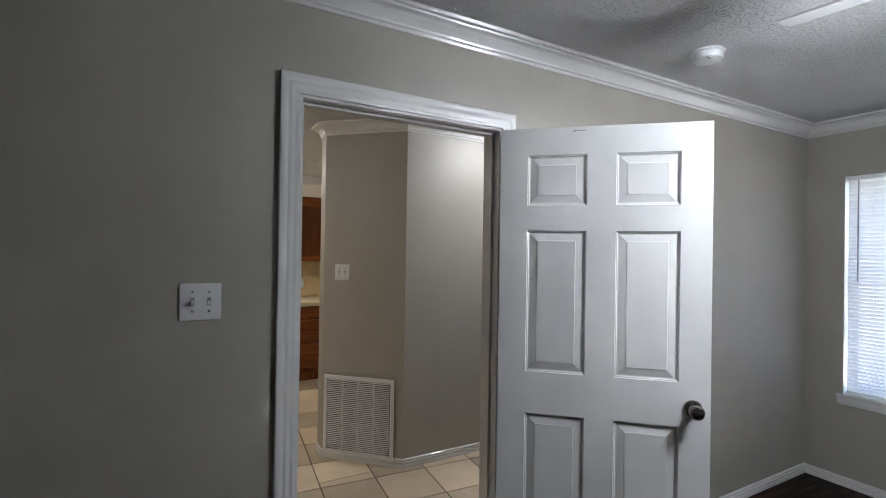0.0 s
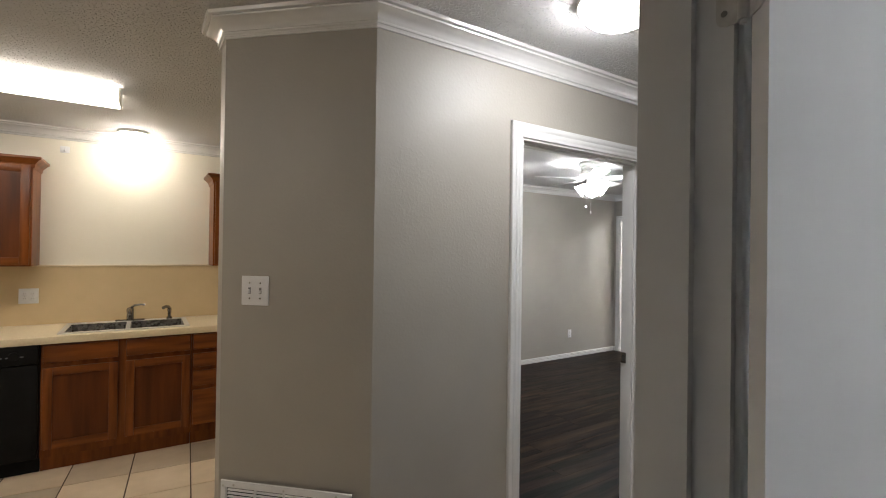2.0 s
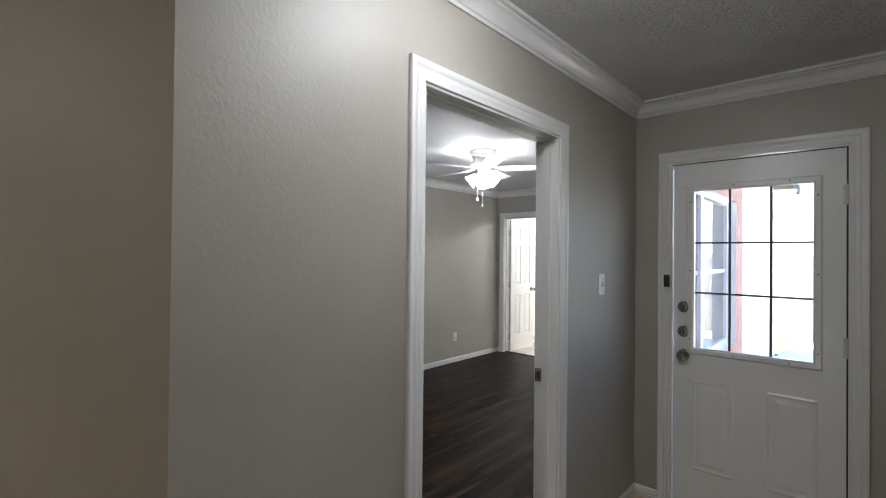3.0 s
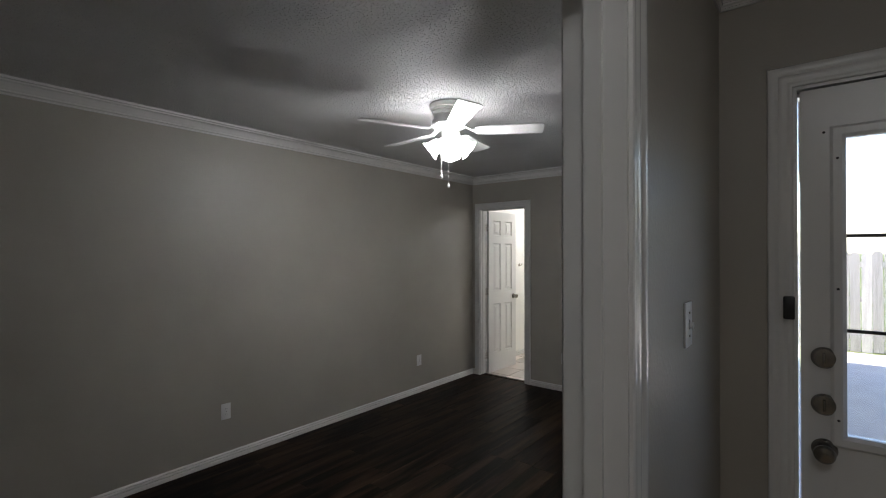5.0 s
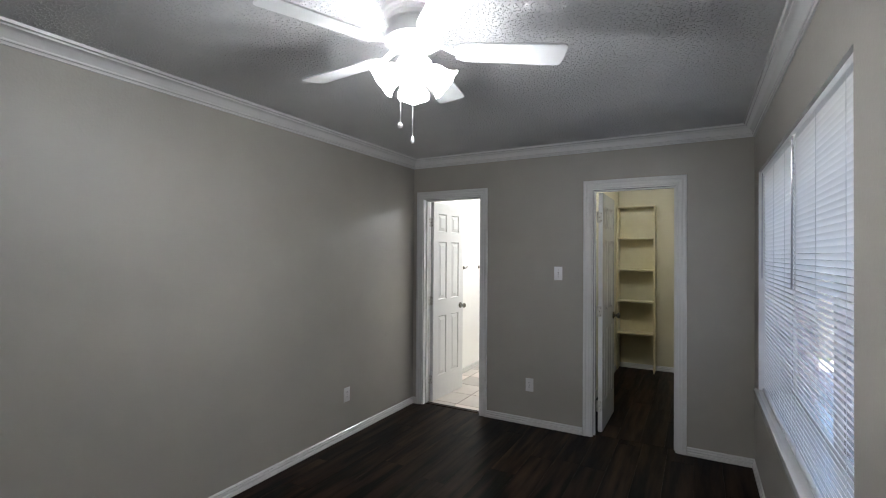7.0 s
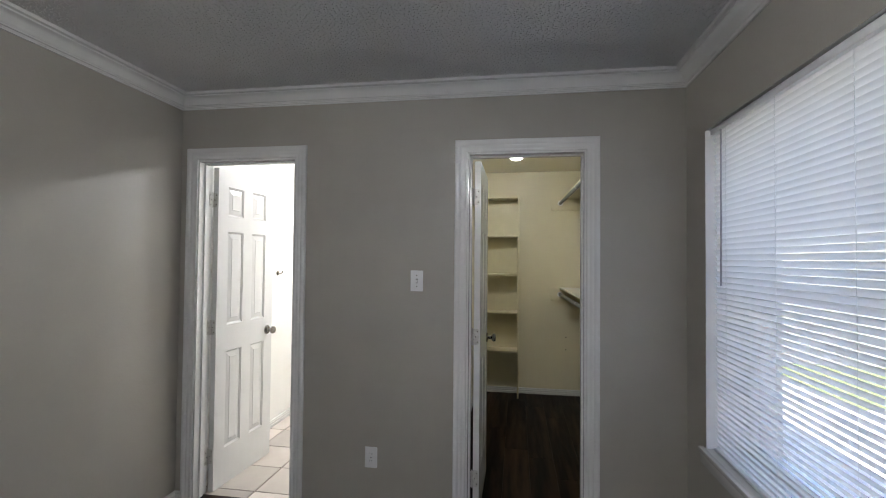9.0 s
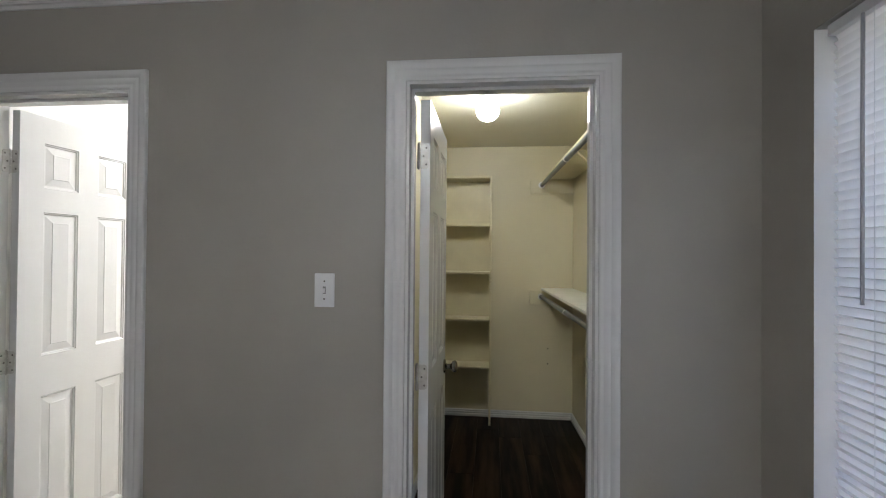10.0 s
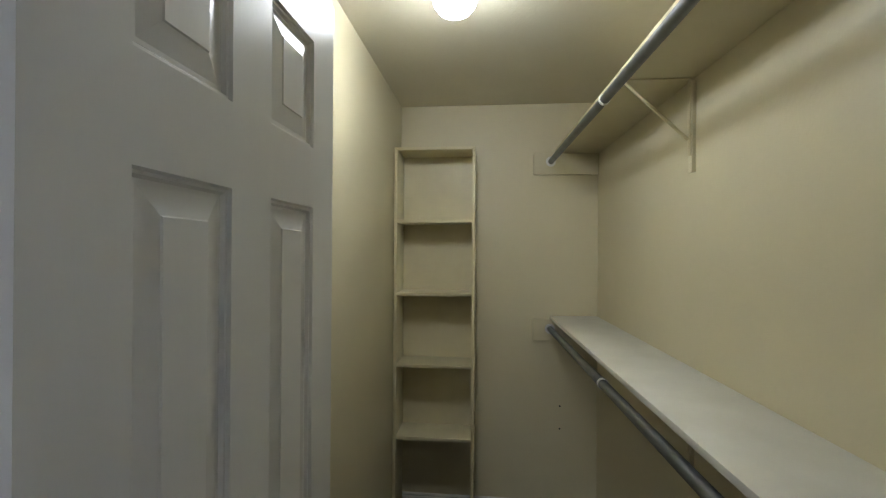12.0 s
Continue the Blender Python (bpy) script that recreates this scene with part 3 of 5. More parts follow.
def front_door():
    """Steel entry door with a nine-light window, closed in its frame."""
    d = thing("door_4", at(FDX + 0.004, 0), "white entry door with a nine-pane window, closed", "door", "", "structure")
    y0, y1, t, g = FD[0] + 0.008, FD[1] - 0.007, 0.045, 0.012
    a0, a1, b0, b1 = 2.170, 2.722, 0.955, 1.872
    bm = bmesh.new()
    for q in ((y0, a0, g, 2.03), (a1, y1, g, 2.03), (a0, a1, g, b0), (a0, a1, b1, 2.03)):
        box(bm, 0, t, q[0], q[1], q[2], q[3])
    part("leaf", bm, DOORPAINT, d)
    bm = bmesh.new()
    sweep(bm, [(a0, b0), (a1, b0), (a1, b1), (a0, b1)], [(0.004, 0.012), (0.004, -0.004), (-0.006, -0.012), (-0.026, -0.011), (-0.034, -0.004), (-0.034, 0.0), (0, 0.0)], lambda u, v, b: (b, u, v), True)
    fr = part("window_frame", bm, DOORPAINT, d, "white moulded window surround with screws")
    for yy, zz in [(a0 - 0.016, b0 + 0.05 + k * 0.4) for k in range(3)] + [(a1 + 0.016, b0 + 0.05 + k * 0.4) for k in range(3)] + [(a0 + 0.1 + k * 0.25, z) for k in range(3) for z in (b0 - 0.016, b1 + 0.016)]:
        bm = bmesh.new()
        lathe(bm, [(0, 0), (0.004, 0), (0.003, 0.0012), (0, 0.0012)], 8, Matrix.Translation((-0.0125, yy, zz)) @ Matrix.Rotation(radians(-90), 4, "Y"))
        part("screw", bm, DARK_SLOT, fr)
    ys, zs = [a0, 2.351, 2.541, a1], [b0, 1.277, 1.568, b1]
    for k in (1, 2):
        bm = bmesh.new()
        box(bm, 0.010, 0.028, ys[k] - 0.006, ys[k] + 0.006, b0, b1, 0.002)
        part("muntin", bm, MUNTIN, d, "vertical glazing bar coloured dark as if backlit")
        bm = bmesh.new()
        box(bm, 0.012, 0.026, a0, a1, zs[k] - 0.005, zs[k] + 0.005, 0.002)
        part("muntin", bm, MUNTIN, d, "horizontal glazing bar coloured dark as if backlit")
    for i in range(3):
        for j in range(3):
            bm = bmesh.new()
            box(bm, 0.017, 0.021, ys[i] + 0.004, ys[i + 1] - 0.004, zs[j] + 0.004, zs[j + 1] - 0.004)
            part("pane", bm, GLASS, d, "clear glass pane").visible_shadow = False
    for q in ((2.153, 2.367), (2.517, 2.727)):
        bm = bmesh.new()
        rings = []
        for inset, dep in ((0, 0.0), (0.010, -0.005), (0.022, -0.001), (0.034, -0.001), (0.05, -0.004)):
            rings.append([bm.verts.new((dep - 0.0005, y, z)) for y, z in ((q[0] + inset, 0.25 + inset), (q[1] - inset, 0.25 + inset), (q[1] - inset, 0.772 - inset), (q[0] + inset, 0.772 - inset))])
        for a, b in zip(rings, rings[1:]):
            for k in range(4):
                bm.faces.new((a[k], a[(k + 1) % 4], b[(k + 1) % 4], b[k]))
        bm.faces.new(rings[-1])
        flat(part("panel", bm, DOORPAINT, d, "embossed lower door panel"))
    for z, name in ((1.190, "deadbolt"), (1.045, "deadbolt")):
        bm = bmesh.new()
        m = Matrix.Translation((0, 2.772, z)) @ Matrix.Rotation(radians(-90), 4, "Y")
        lathe(bm, [(0, 0), (0.033, 0), (0.033, 0.006), (0.028, 0.012), (0.022, 0.013), (0, 0.013)], 28, m)
        box(bm, -0.027, -0.013, 2.7685, 2.7755, z - 0.017, z + 0.017, 0.002)
        part(name, bm, NICKEL, d, "nickel deadbolt with thumb turn")
    bm = bmesh.new()
    lathe(bm, KNOB, 28, Matrix.Translation((0, 2.772, 0.907)) @ Matrix.Rotation(radians(-90), 4, "Y"))
    part("door_knob", bm, NICKEL, d, "brushed nickel round door knob")
    for z in (0.25, 1.05, 1.80):
        bm = bmesh.new()
        rod(bm, (-0.008, y0 - 0.004, z - 0.05), (-0.008, y0 - 0.004, z + 0.05), 0.006)
        box(bm, -0.004, -0.0015, y0 - 0.002, y0 + 0.012, z - 0.05, z + 0.05)
        part("hinge", bm, HINGE, d, "painted butt hinge")


# the other leaves of the hinges, screwed to the jambs
for z in (0.22, 1.02, 1.82):
    for nm, put in (("jamb_hinge", lambda a, b: (D1[1] - b, W1A - 0.014 + a, z)), ("jamb_hinge", lambda a, b: (BE2 + 0.006 - a, CD[1] - b, z)), ("jamb_hinge", lambda a, b: (BE2 + 0.006 - a, BD[1] - b, z))):
        tagged(hinge_leaf(None, put, z), "worn painted hinge leaf screwed to a door jamb", "hinge", "jamb hinges")


front_door()
# dark strips set into the leaf's hinge and top gaps as their shade
bm = bmesh.new()
box(bm, FDX + 0.008, FDX + 0.046, FD[0] + 0.0005, FD[0] + 0.0070, 0.012, 2.030)
box(bm, FDX + 0.008, FDX + 0.046, FD[0] + 0.0005, FD[1] - 0.16, 2.0305, 2.0355)
structure("gap_shade_strip", bm, SENSOR_AND_GAP, "dark strip standing in for shade round the entry door leaf", "trim")
bm = bmesh.new()
box(bm, FDX - 0.045, FDX - 0.020, 2.842, 2.872, 1.306, 1.378, 0.004)
tagged(part("door_sensor", bm, SENSOR_AND_GAP), "small black alarm sensor on the door casing", "sensor")
bm = bmesh.new()
box(bm, D2[1] - 0.0135, D2[1] - 0.001, 3.128, 3.160, 0.885, 0.945, 0.0006)
sp = tagged(part("strike_plate", bm, NICKEL), "nickel strike plate on a door jamb", "strike plate")
bm = bmesh.new()
box(bm, D2[1] - 0.0145, D2[1] - 0.012, 3.138, 3.150, 0.897, 0.933)
part("latch_hole", bm, DARK_SLOT, sp)


# ---- windows ----
def window(name, axis, face, depth, u0, u1, units, label):
    """Aluminium sash windows in an opening, with a stool and apron. The room lies on the high side (y) or the low side (x)."""
    s = 1 if axis == "y" else -1
    w = thing(name, Matrix(), label, "window", "", "structure")
    put = (lambda bm, a, b, d0, d1, z0, z1, bv=0.0: box(bm, a, b, face - s * d0, face - s * d1, z0, z1, bv)) if axis == "y" else (lambda bm, a, b, d0, d1, z0, z1, bv=0.0: box(bm, face - s * d0, face - s * d1, a, b, z0, z1, bv))
    z0, z1 = WZ
    step = (u1 - u0) / units
    for k in range(units):
        a, b = u0 + k * step, u0 + (k + 1) * step
        bm = bmesh.new()
        for q in ((a, a + 0.03, z0, z1), (b - 0.03, b, z0, z1), (a + 0.03, b - 0.03, z0, z0 + 0.035), (a + 0.03, b - 0.03, z1 - 0.035, z1)):
            put(bm, q[0], q[1], depth - 0.06, depth, q[2], q[3])
        part("window_frame", bm, TRIM, w, "white window frame")
        zm = (z0 + z1) / 2 + 0.01
        bm = bmesh.new()
        put(bm, a + 0.03, b - 0.03, depth - 0.055, depth - 0.02, zm - 0.02, zm + 0.02, 0.003)
        part("meeting_rail", bm, TRIM, w)
        for c, d in ((z0 + 0.035, zm - 0.02), (zm + 0.02, z1 - 0.035)):
            bm = bmesh.new()
            put(bm, a + 0.03, b - 0.03, depth - 0.036, depth - 0.032, c, d)
            part("pane", bm, GLASS, w, "clear glass pane").visible_shadow = False
    bm = bmesh.new()
    put(bm, u0, u1, -0.004, depth - 0.06, z0 - 0.003, z0 + 0.012)
    put(bm, u0 - 0.030, u1 + 0.030, -0.026, -0.0005, z0 - 0.008, z0 + 0.012, 0.004)
    part("window_sill", bm, TRIM, w, "white painted window stool")
    bm = bmesh.new()
    put(bm, u0 - 0.03, u1 + 0.03, -0.016, -0.0008, z0 - 0.062, z0 - 0.009, 0.004)
    part("apron", bm, TRIM, w)


window("window_1", "y", BS, 0.24, *WIN, 2, "wide white window behind mini blinds, two units")
window("window_2", "x", R1E, 0.20, *R1WIN, 1, "white window behind a mini blind")


def blind(m, width, z0, z1, wand_x, label):
    """A mini blind hung with its slats nearly shut; local x along the window, local y into the room."""
    b = thing("window_blind", m, label, "blind", "window blinds")
    bm = bmesh.new()
    box(bm, 0, width, -0.019, 0.019, z1 - 0.028, z1, 0.003)
    part("headrail", bm, PLASTIC, b, "white steel headrail")
    bm = bmesh.new()
    box(bm, 0.003, width - 0.003, -0.011, 0.011, z0, z0 + 0.014, 0.004)
    part("bottom_rail", bm, PLASTIC, b, "white bottom rail")
    bm = bmesh.new()
    rows = []
    for a in (-0.0125, -0.006, 0.0, 0.006, 0.0125):
        rows.append((a, 0.0026 - 0.0026 * (a / 0.0125) ** 2))
    tilt = Matrix.Rotation(radians(63), 3, "X")
    vs = [[bm.verts.new((x, *(tilt @ Vector((0, a, c)))[1:])) for a, c in rows] for x in (0.004, width - 0.004)]
    for i in range(4):
        bm.faces.new((vs[0][i], vs[0][i + 1], vs[1][i + 1], vs[1][i]))
    me = mesh_of("slat", bm, SLAT)
    n = int((z1 - z0 - 0.05) / 0.0235)
    for k in range(n):
        s = new("slat", me)
        s.parent = b
        s.matrix_basis = pose(0, 0, z0 + 0.026 + k * (z1 - z0 - 0.06) / (n - 1), random.uniform(-2.0, 2.0), random.uniform(-0.04, 0.04), 0)
    for x in (0.14, width * 0.5, width - 0.14):
        for y in (-0.0135, 0.0135):
            bm = bmesh.new()
            rod(bm, (x, y, z0 + 0.01), (x, y, z1 - 0.02), 0.0009, 5)
            part("ladder_cord", bm, PLASTIC, b)
    bm = bmesh.new()
    rod(bm, (wand_x, 0.026, z1 - 0.70), (wand_x, 0.024, z1 - 0.03), 0.0042, 6)
    part("tilt_wand", bm, mat("clear_grey_wand", (0.42, 0.42, 0.44), rough=0.2), b, "grey plastic tilt wand")
    return b


mid = (WIN[0] + WIN[1]) / 2
for a, b_, wx in ((WIN[0] + 0.006, mid - 0.004, 0.93), (mid + 0.004, WIN[1] - 0.030, 0.915)):
    blind(at(a, BS - 0.030), b_ - a, WZ[0] + 0.018, WZ[1] - 0.004, wx, "white mini blind with closed slats in the bedroom window")
blind(at(R1E + 0.030, R1WIN[0] + 0.006, 0, 90), R1WIN[1] - R1WIN[0] - 0.012, WZ[0] + 0.018, WZ[1] - 0.004, 0.87, "white mini blind with nearly closed slats")


# ---- plates and small fixtures on walls ----
def plate(name, m, gangs, kind, label, size=None):
    """A wall plate in local x-z, facing local -y."""
    w = size or (0.070 if gangs == 1 else 0.116)
    p = thing(name, m, label, "switch" if kind == "toggle" else "outlet", "wall plates")
    bm = bmesh.new()
    box(bm, -w / 2, w / 2, -0.006, -0.0006, -0.0575, 0.0575, 0.0022)
    part("cover_plate", bm, PLASTIC, p)
    for k in range(gangs):
        x = (k - (gangs - 1) / 2) * 0.046
        if kind == "toggle":
            # grey box on the plate paints the shadow round the toggle
            bm = bmesh.new()
            box(bm, x - 0.0055, x + 0.0055, -0.0068, -0.0056, -0.0125, 0.0125)
            part("slot", bm, GREY_SLOT, p)
            bm = bmesh.new()
            box(bm, x - 0.004, x + 0.004, -0.0165, -0.006, -0.009, 0.002 if k else 0.006, 0.0015)
            part("toggle", bm, PLASTIC, p)
            zs = (-0.030, 0.030)
        else:
            zs = (0.0,)
            for z in (-0.0195, 0.0195):
                bm = bmesh.new()
                box(bm, x - 0.0165, x + 0.0165, -0.0078, -0.0055, z - 0.0135, z + 0.0135, 0.001)
                r = part("receptacle", bm, PLASTIC, p)
                for dx in (-0.006, 0.006):
                    bm = bmesh.new()
                    box(bm, x + dx - 0.0011, x + dx + 0.0011, -0.0083, -0.0076, z - 0.003, z + 0.006)
                    part("slot", bm, DARK_SLOT, r)
        for z in zs:
            bm = bmesh.new()
            lathe(bm, [(0, 0), (0.0032, 0), (0.0028, 0.0012), (0, 0.0014)], 10, Matrix.Translation((x, -0.006, z)) @ Matrix.Rotation(radians(90), 4, "X"))
            part("screw", bm, NICKEL, p, "metal plate screw")
    return p


plate("light_switch", at(-0.162, W1A, 1.345), 2, "toggle", "white double toggle light switch plate on greige wall")
ch_turn = math.degrees(math.atan2(CHAMFER[0][1] - CHAMFER[1][1], CHAMFER[0][0] - CHAMFER[1][0]))
ch = lambda s: (CHAMFER[1][0] + (CHAMFER[0][0] - CHAMFER[1][0]) * s, CHAMFER[1][1] + (CHAMFER[0][1] - CHAMFER[1][1]) * s)
plate("light_switch", at(*ch(0.235), 1.352, ch_turn), 2, "toggle", "white double toggle switch plate on angled wall")
plate("light_switch", at(3.263, W2A, 1.331), 1, "toggle", "white toggle light switch plate beside the front door")
plate("light_switch", at(BE, 4.672, 1.339, -90), 1, "toggle", "white single toggle switch plate between two doorways")
plate("wall_outlet", at(5.668, BN, 0.345), 1, "outlet", "white wall outlet low on greige wall")
plate("wall_outlet", at(3.562, BN, 0.357), 1, "outlet", "white wall outlet low on greige wall")
plate("wall_outlet", at(BE, 4.922, 0.351, -90), 1, "outlet", "white wall outlet between two doorways")
plate("wall_outlet", at(-0.317, KN - 0.008, 1.135), 2, "outlet", "white double outlet plate on tan splash panel")
plate("wall_outlet", at(1.066, KN - 0.008, 1.09), 1, "outlet", "white outlet plate on tan splash panel")


def grille(m):
    g = thing("return_air_grille", m, "white louvred return air grille low on wall", "vent")
    w, h = 0.545, 0.568
    bm = bmesh.new()
    sweep(bm, [(0, 0), (w, 0), (w, h), (0, h)], [(0, 0), (0.002, 0.006), (0.024, 0.009), (0.028, 0.004), (0.028, 0)], lambda u, v, b: (u, -b, v), True)
    part("frame", bm, PLASTIC, g)
    # flat dark sheet gives the duct's shade between the louvres
    bm = bmesh.new()
    box(bm, 0.027, w - 0.027, -0.0012, -0.0006, 0.027, h - 0.027)
    part("backing", bm, DARK_SLOT, g, "dark sheet standing in for the shaded duct behind the louvres")
    cols = 4
    cw = (w - 0.056) / cols
    for k in range(cols):
        bm = bmesh.new()
        x0, x1 = 0.028 + k * cw + 0.004, 0.028 + (k + 1) * cw - 0.004
        n = 38
        for i in range(n):
            z = 0.034 + i * (h - 0.068) / (n - 1)
            v = [bm.verts.new(q) for q in ((x0, -0.0085, z - 0.0028), (x1, -0.0085, z - 0.0028), (x1, -0.0015, z + 0.0028), (x0, -0.0015, z + 0.0028))]
            bm.faces.new(v)
        tagged(part("louvres", bm, PLASTIC, g), kind="stuff")
        if k:
            bm = bmesh.new()
            box(bm, 0.028 + k * cw - 0.004, 0.028 + k * cw + 0.004, -0.0095, -0.001, 0.026, h - 0.026, 0.001)
            part("divider", bm, PLASTIC, g)
    for x, z in ((0.014, 0.02), (w - 0.014, 0.02), (0.014, h - 0.02), (w - 0.014, h - 0.02), (w / 2, h - 0.014), (w / 2, 0.014), (0.06, h - 0.014), (w - 0.06, h - 0.014), (w - 0.014, h / 2)):
        bm = bmesh.new()
        lathe(bm, [(0, 0), (0.005, 0), (0.004, 0.002), (0, 0.0025)], 10, Matrix.Translation((x, -0.0085, z)) @ Matrix.Rotation(radians(90), 4, "X"))
        part("screw", bm, HINGE, g)


grille(at(*ch(0.035), 0.040, ch_turn) @ Matrix.Translation((0, -0.0145, 0)))

t = thing("thermostat", at(0.08, 2.107, 1.36, 90), "white thermostat with a small display on wall", "thermostat")
bm = bmesh.new()
box(bm, -0.045, 0.045, -0.022, -0.001, -0.052, 0.052, 0.006)
part("body", bm, PLASTIC, t)
bm = bmesh.new()
box(bm, -0.010, 0.030, -0.0235, -0.0215, -0.008, 0.036, 0.0008)
part("display", bm, mat("brown_display", (0.10, 0.07, 0.05), rough=0.2), t, "dark brown display")
bm = bmesh.new()
lathe(bm, [(0, 0.001), (0.024, 0.001), (0.025, 0.004), (0.025, 0.040), (0.028, 0.044), (0.028, 0.052), (0.024, 0.056), (0, 0.056)], 28, Matrix.Translation((0.08, 2.252, 1.40)) @ Matrix.Rotation(radians(90), 4, "Y"))
tagged(part("wall_sensor", bm, PLASTIC), "white round sensor standing out from wall", "sensor")

sd = thing("smoke_detector", at(1.853, 1.357, H), "white round smoke detector on textured ceiling", "smoke detector")
bm = bmesh.new()
lathe(bm, [(0, -0.0005), (0.070, -0.0005), (0.071, -0.003), (0.071, -0.010), (0.067, -0.0125), (0.0645, -0.013), (0.0645, -0.016)], 40)
part("mounting_plate", bm, PLASTIC, sd, "white stepped mounting plate")
bm = bmesh.new()
lathe(bm, [(0.0640, -0.0145), (0.0640, -0.034), (0.061, -0.039), (0.055, -0.042), (0.030, -0.0435), (0, -0.0435)], 40)
part("body", bm, PLASTIC, sd)
bm = bmesh.new()
box(bm, -0.050, -0.018, -0.030, -0.022, -0.0445, -0.0425, 0.0006)
part("vent_slot", bm, GREY_SLOT, sd)
bm = bmesh.new()
lathe(bm, [(0, 0), (0.011, 0), (0.010, 0.002), (0, 0.0025)], 16, Matrix.Translation((0.02, -0.02, -0.0432)) @ Matrix.Rotation(radians(180), 4, "X"))
part("test_button", bm, PLASTIC, sd)


# ---- lamps ----
def bell(bm, profile, m, segs=48, flutes=6):
    """A turned glass bell whose wall waves into soft flutes towards the mouth."""
    rings = []
    for r, z in profile:
        f = 0.032 * min(1.0, max(0.0, (z - 0.03) / 0.07))
        ring = []
        for k in range(segs):
            a = 2 * math.pi * k / segs
            q = r * (1 + f * math.cos(flutes * a))
            ring.append(bm.verts.new(m @ Vector((q * math.cos(a), q * math.sin(a), z + 0.04 * f * math.cos(flutes * a)))))
        rings.append(ring)
    for a, b in zip(rings, rings[1:] + rings[:1]):
        for k in range(segs):
            bm.faces.new((a[k], a[(k + 1) % segs], b[(k + 1) % segs], b[k]))


def ceiling_fan(m, blade_turn, shade_mat, bulb_mat, label):
    f = thing("ceiling_fan", m, label, "ceiling fan", "ceiling fans")
    bm = bmesh.new()
    lathe(bm, [(0, -0.0005), (0.118, -0.0005), (0.122, -0.008), (0.120, -0.030), (0.112, -0.034), (0.112, -0.046), (0.104, -0.050), (0.104, -0.066), (0.095, -0.071), (0.092, -0.095), (0.094, -0.10), (0.110, -0.104), (0.112, -0.130), (0.100, -0.140), (0.05, -0.146), (0, -0.146)], 40)
    part("motor_housing", bm, FANWHITE, f, "stepped white motor housing")
    bm = bmesh.new()
    lathe(bm, [(0, -0.146), (0.052, -0.146), (0.052, -0.152), (0.044, -0.156), (0.044, -0.208), (0.055, -0.216), (0.058, -0.232), (0.046, -0.244), (0.016, -0.254), (0, -0.256)], 32)
    part("light_fitter", bm, FANWHITE, f)
    bm = bmesh.new()
    lathe(bm, [(0.0522, -0.1465), (0.058, -0.1465), (0.058, -0.1515), (0.0522, -0.1515)], 32)
    part("collar", bm, GREY_SLOT, f, "grey ring above the light kit")
    for k in range(5):
        a = radians(blade_turn + 72 * k)
        bm = bmesh.new()
        rt = Matrix.Rotation(a, 4, "Z")
        pitch = Matrix.Rotation(radians(-11), 4, "X")
        n = 14
        outline = []
        for i in range(n + 1):
            u = i / n
            r = 0.165 + u * 0.395
            half = 0.052 + 0.014 * u
            if u < 0.08:
                half *= 0.75 + 3.1 * u
            outline.append((r, half))
        end = [(0.560 + 0.022 * math.cos(radians(q)), 0.066 * math.sin(radians(q)) if abs(q) == 90 else 0.066 * math.copysign(1, q) * abs(math.sin(radians(q))) ** 0.35 if q else 0.0) for q in (75, 50, 25, 0, -25, -50, -75)]
        pts = outline + end + [(r, -h) for r, h in reversed(outline)]
        top, low = [], []
        for r, h in pts:
            v = pitch @ Vector((0, h, 0))
            top.append(bm.verts.new(rt @ Vector((r, v.y, -0.165 + v.z + 0.003))))
            low.append(bm.verts.new(rt @ Vector((r, v.y, -0.165 + v.z - 0.003))))
        bm.faces.new(top), bm.faces.new(low)
        for i in range(len(pts)):
            j = (i + 1) % len(pts)
            bm.faces.new((top[i], top[j], low[j], low[i]))
        bl = part("blade", bm, FANWHITE, f, "white rounded fan blade")
        bm = bmesh.new()
        for w0, r0, w1, r1, z0, z1 in ((0.018, 0.09, 0.014, 0.15, -0.138, -0.168), (0.014, 0.15, 0.038, 0.20, -0.166, -0.1665), (0.038, 0.20, 0.030, 0.235, -0.1665, -0.1665)):
            q = [(r0, -w0, z0), (r1, -w1, z1), (r1, w1, z1), (r0, w0, z0)]
            lo = [bm.verts.new(rt @ (Vector((x, y, z)) + Vector((0, 0, -0.19 * y - 0.004 if x > 0.16 else 0)))) for x, y, z in q]
            hi = [bm.verts.new(v.co + Vector((0, 0, 0.004))) for v in lo]
            bm.faces.new(lo), bm.faces.new(hi)
            for i in range(4):
                bm.faces.new((lo[i], lo[(i + 1) % 4], hi[(i + 1) % 4], hi[i]))
        part("blade_iron", bm, FANWHITE, bl, "white blade bracket")
    for k in range(4):
        a = radians(blade_turn + 20 + 90 * k)
        tip = Matrix.Rotation(a, 4, "Z") @ Matrix.Translation((0.044, 0, -0.226)) @ Matrix.Rotation(radians(180 - 52), 4, "Y")
        bm = bmesh.new()
        lathe(bm, [(0, -0.012), (0.019, -0.012), (0.021, 0.0), (0.021, 0.022), (0, 0.022)], 18, tip)
        part("lamp_holder", bm, FANWHITE, f)
        bm = bmesh.new()
        bell(bm, [(0.020, 0.014), (0.027, 0.018), (0.036, 0.028), (0.041, 0.044), (0.044, 0.062), (0.049, 0.080), (0.057, 0.094), (0.066, 0.103), (0.064, 0.1035), (0.055, 0.095), (0.047, 0.081), (0.042, 0.062), (0.039, 0.044), (0.034, 0.029), (0.020, 0.019)], tip)
        sh = part("shade", bm, shade_mat, f, "glowing frosted glass bell shade")
        bm = bmesh.new()
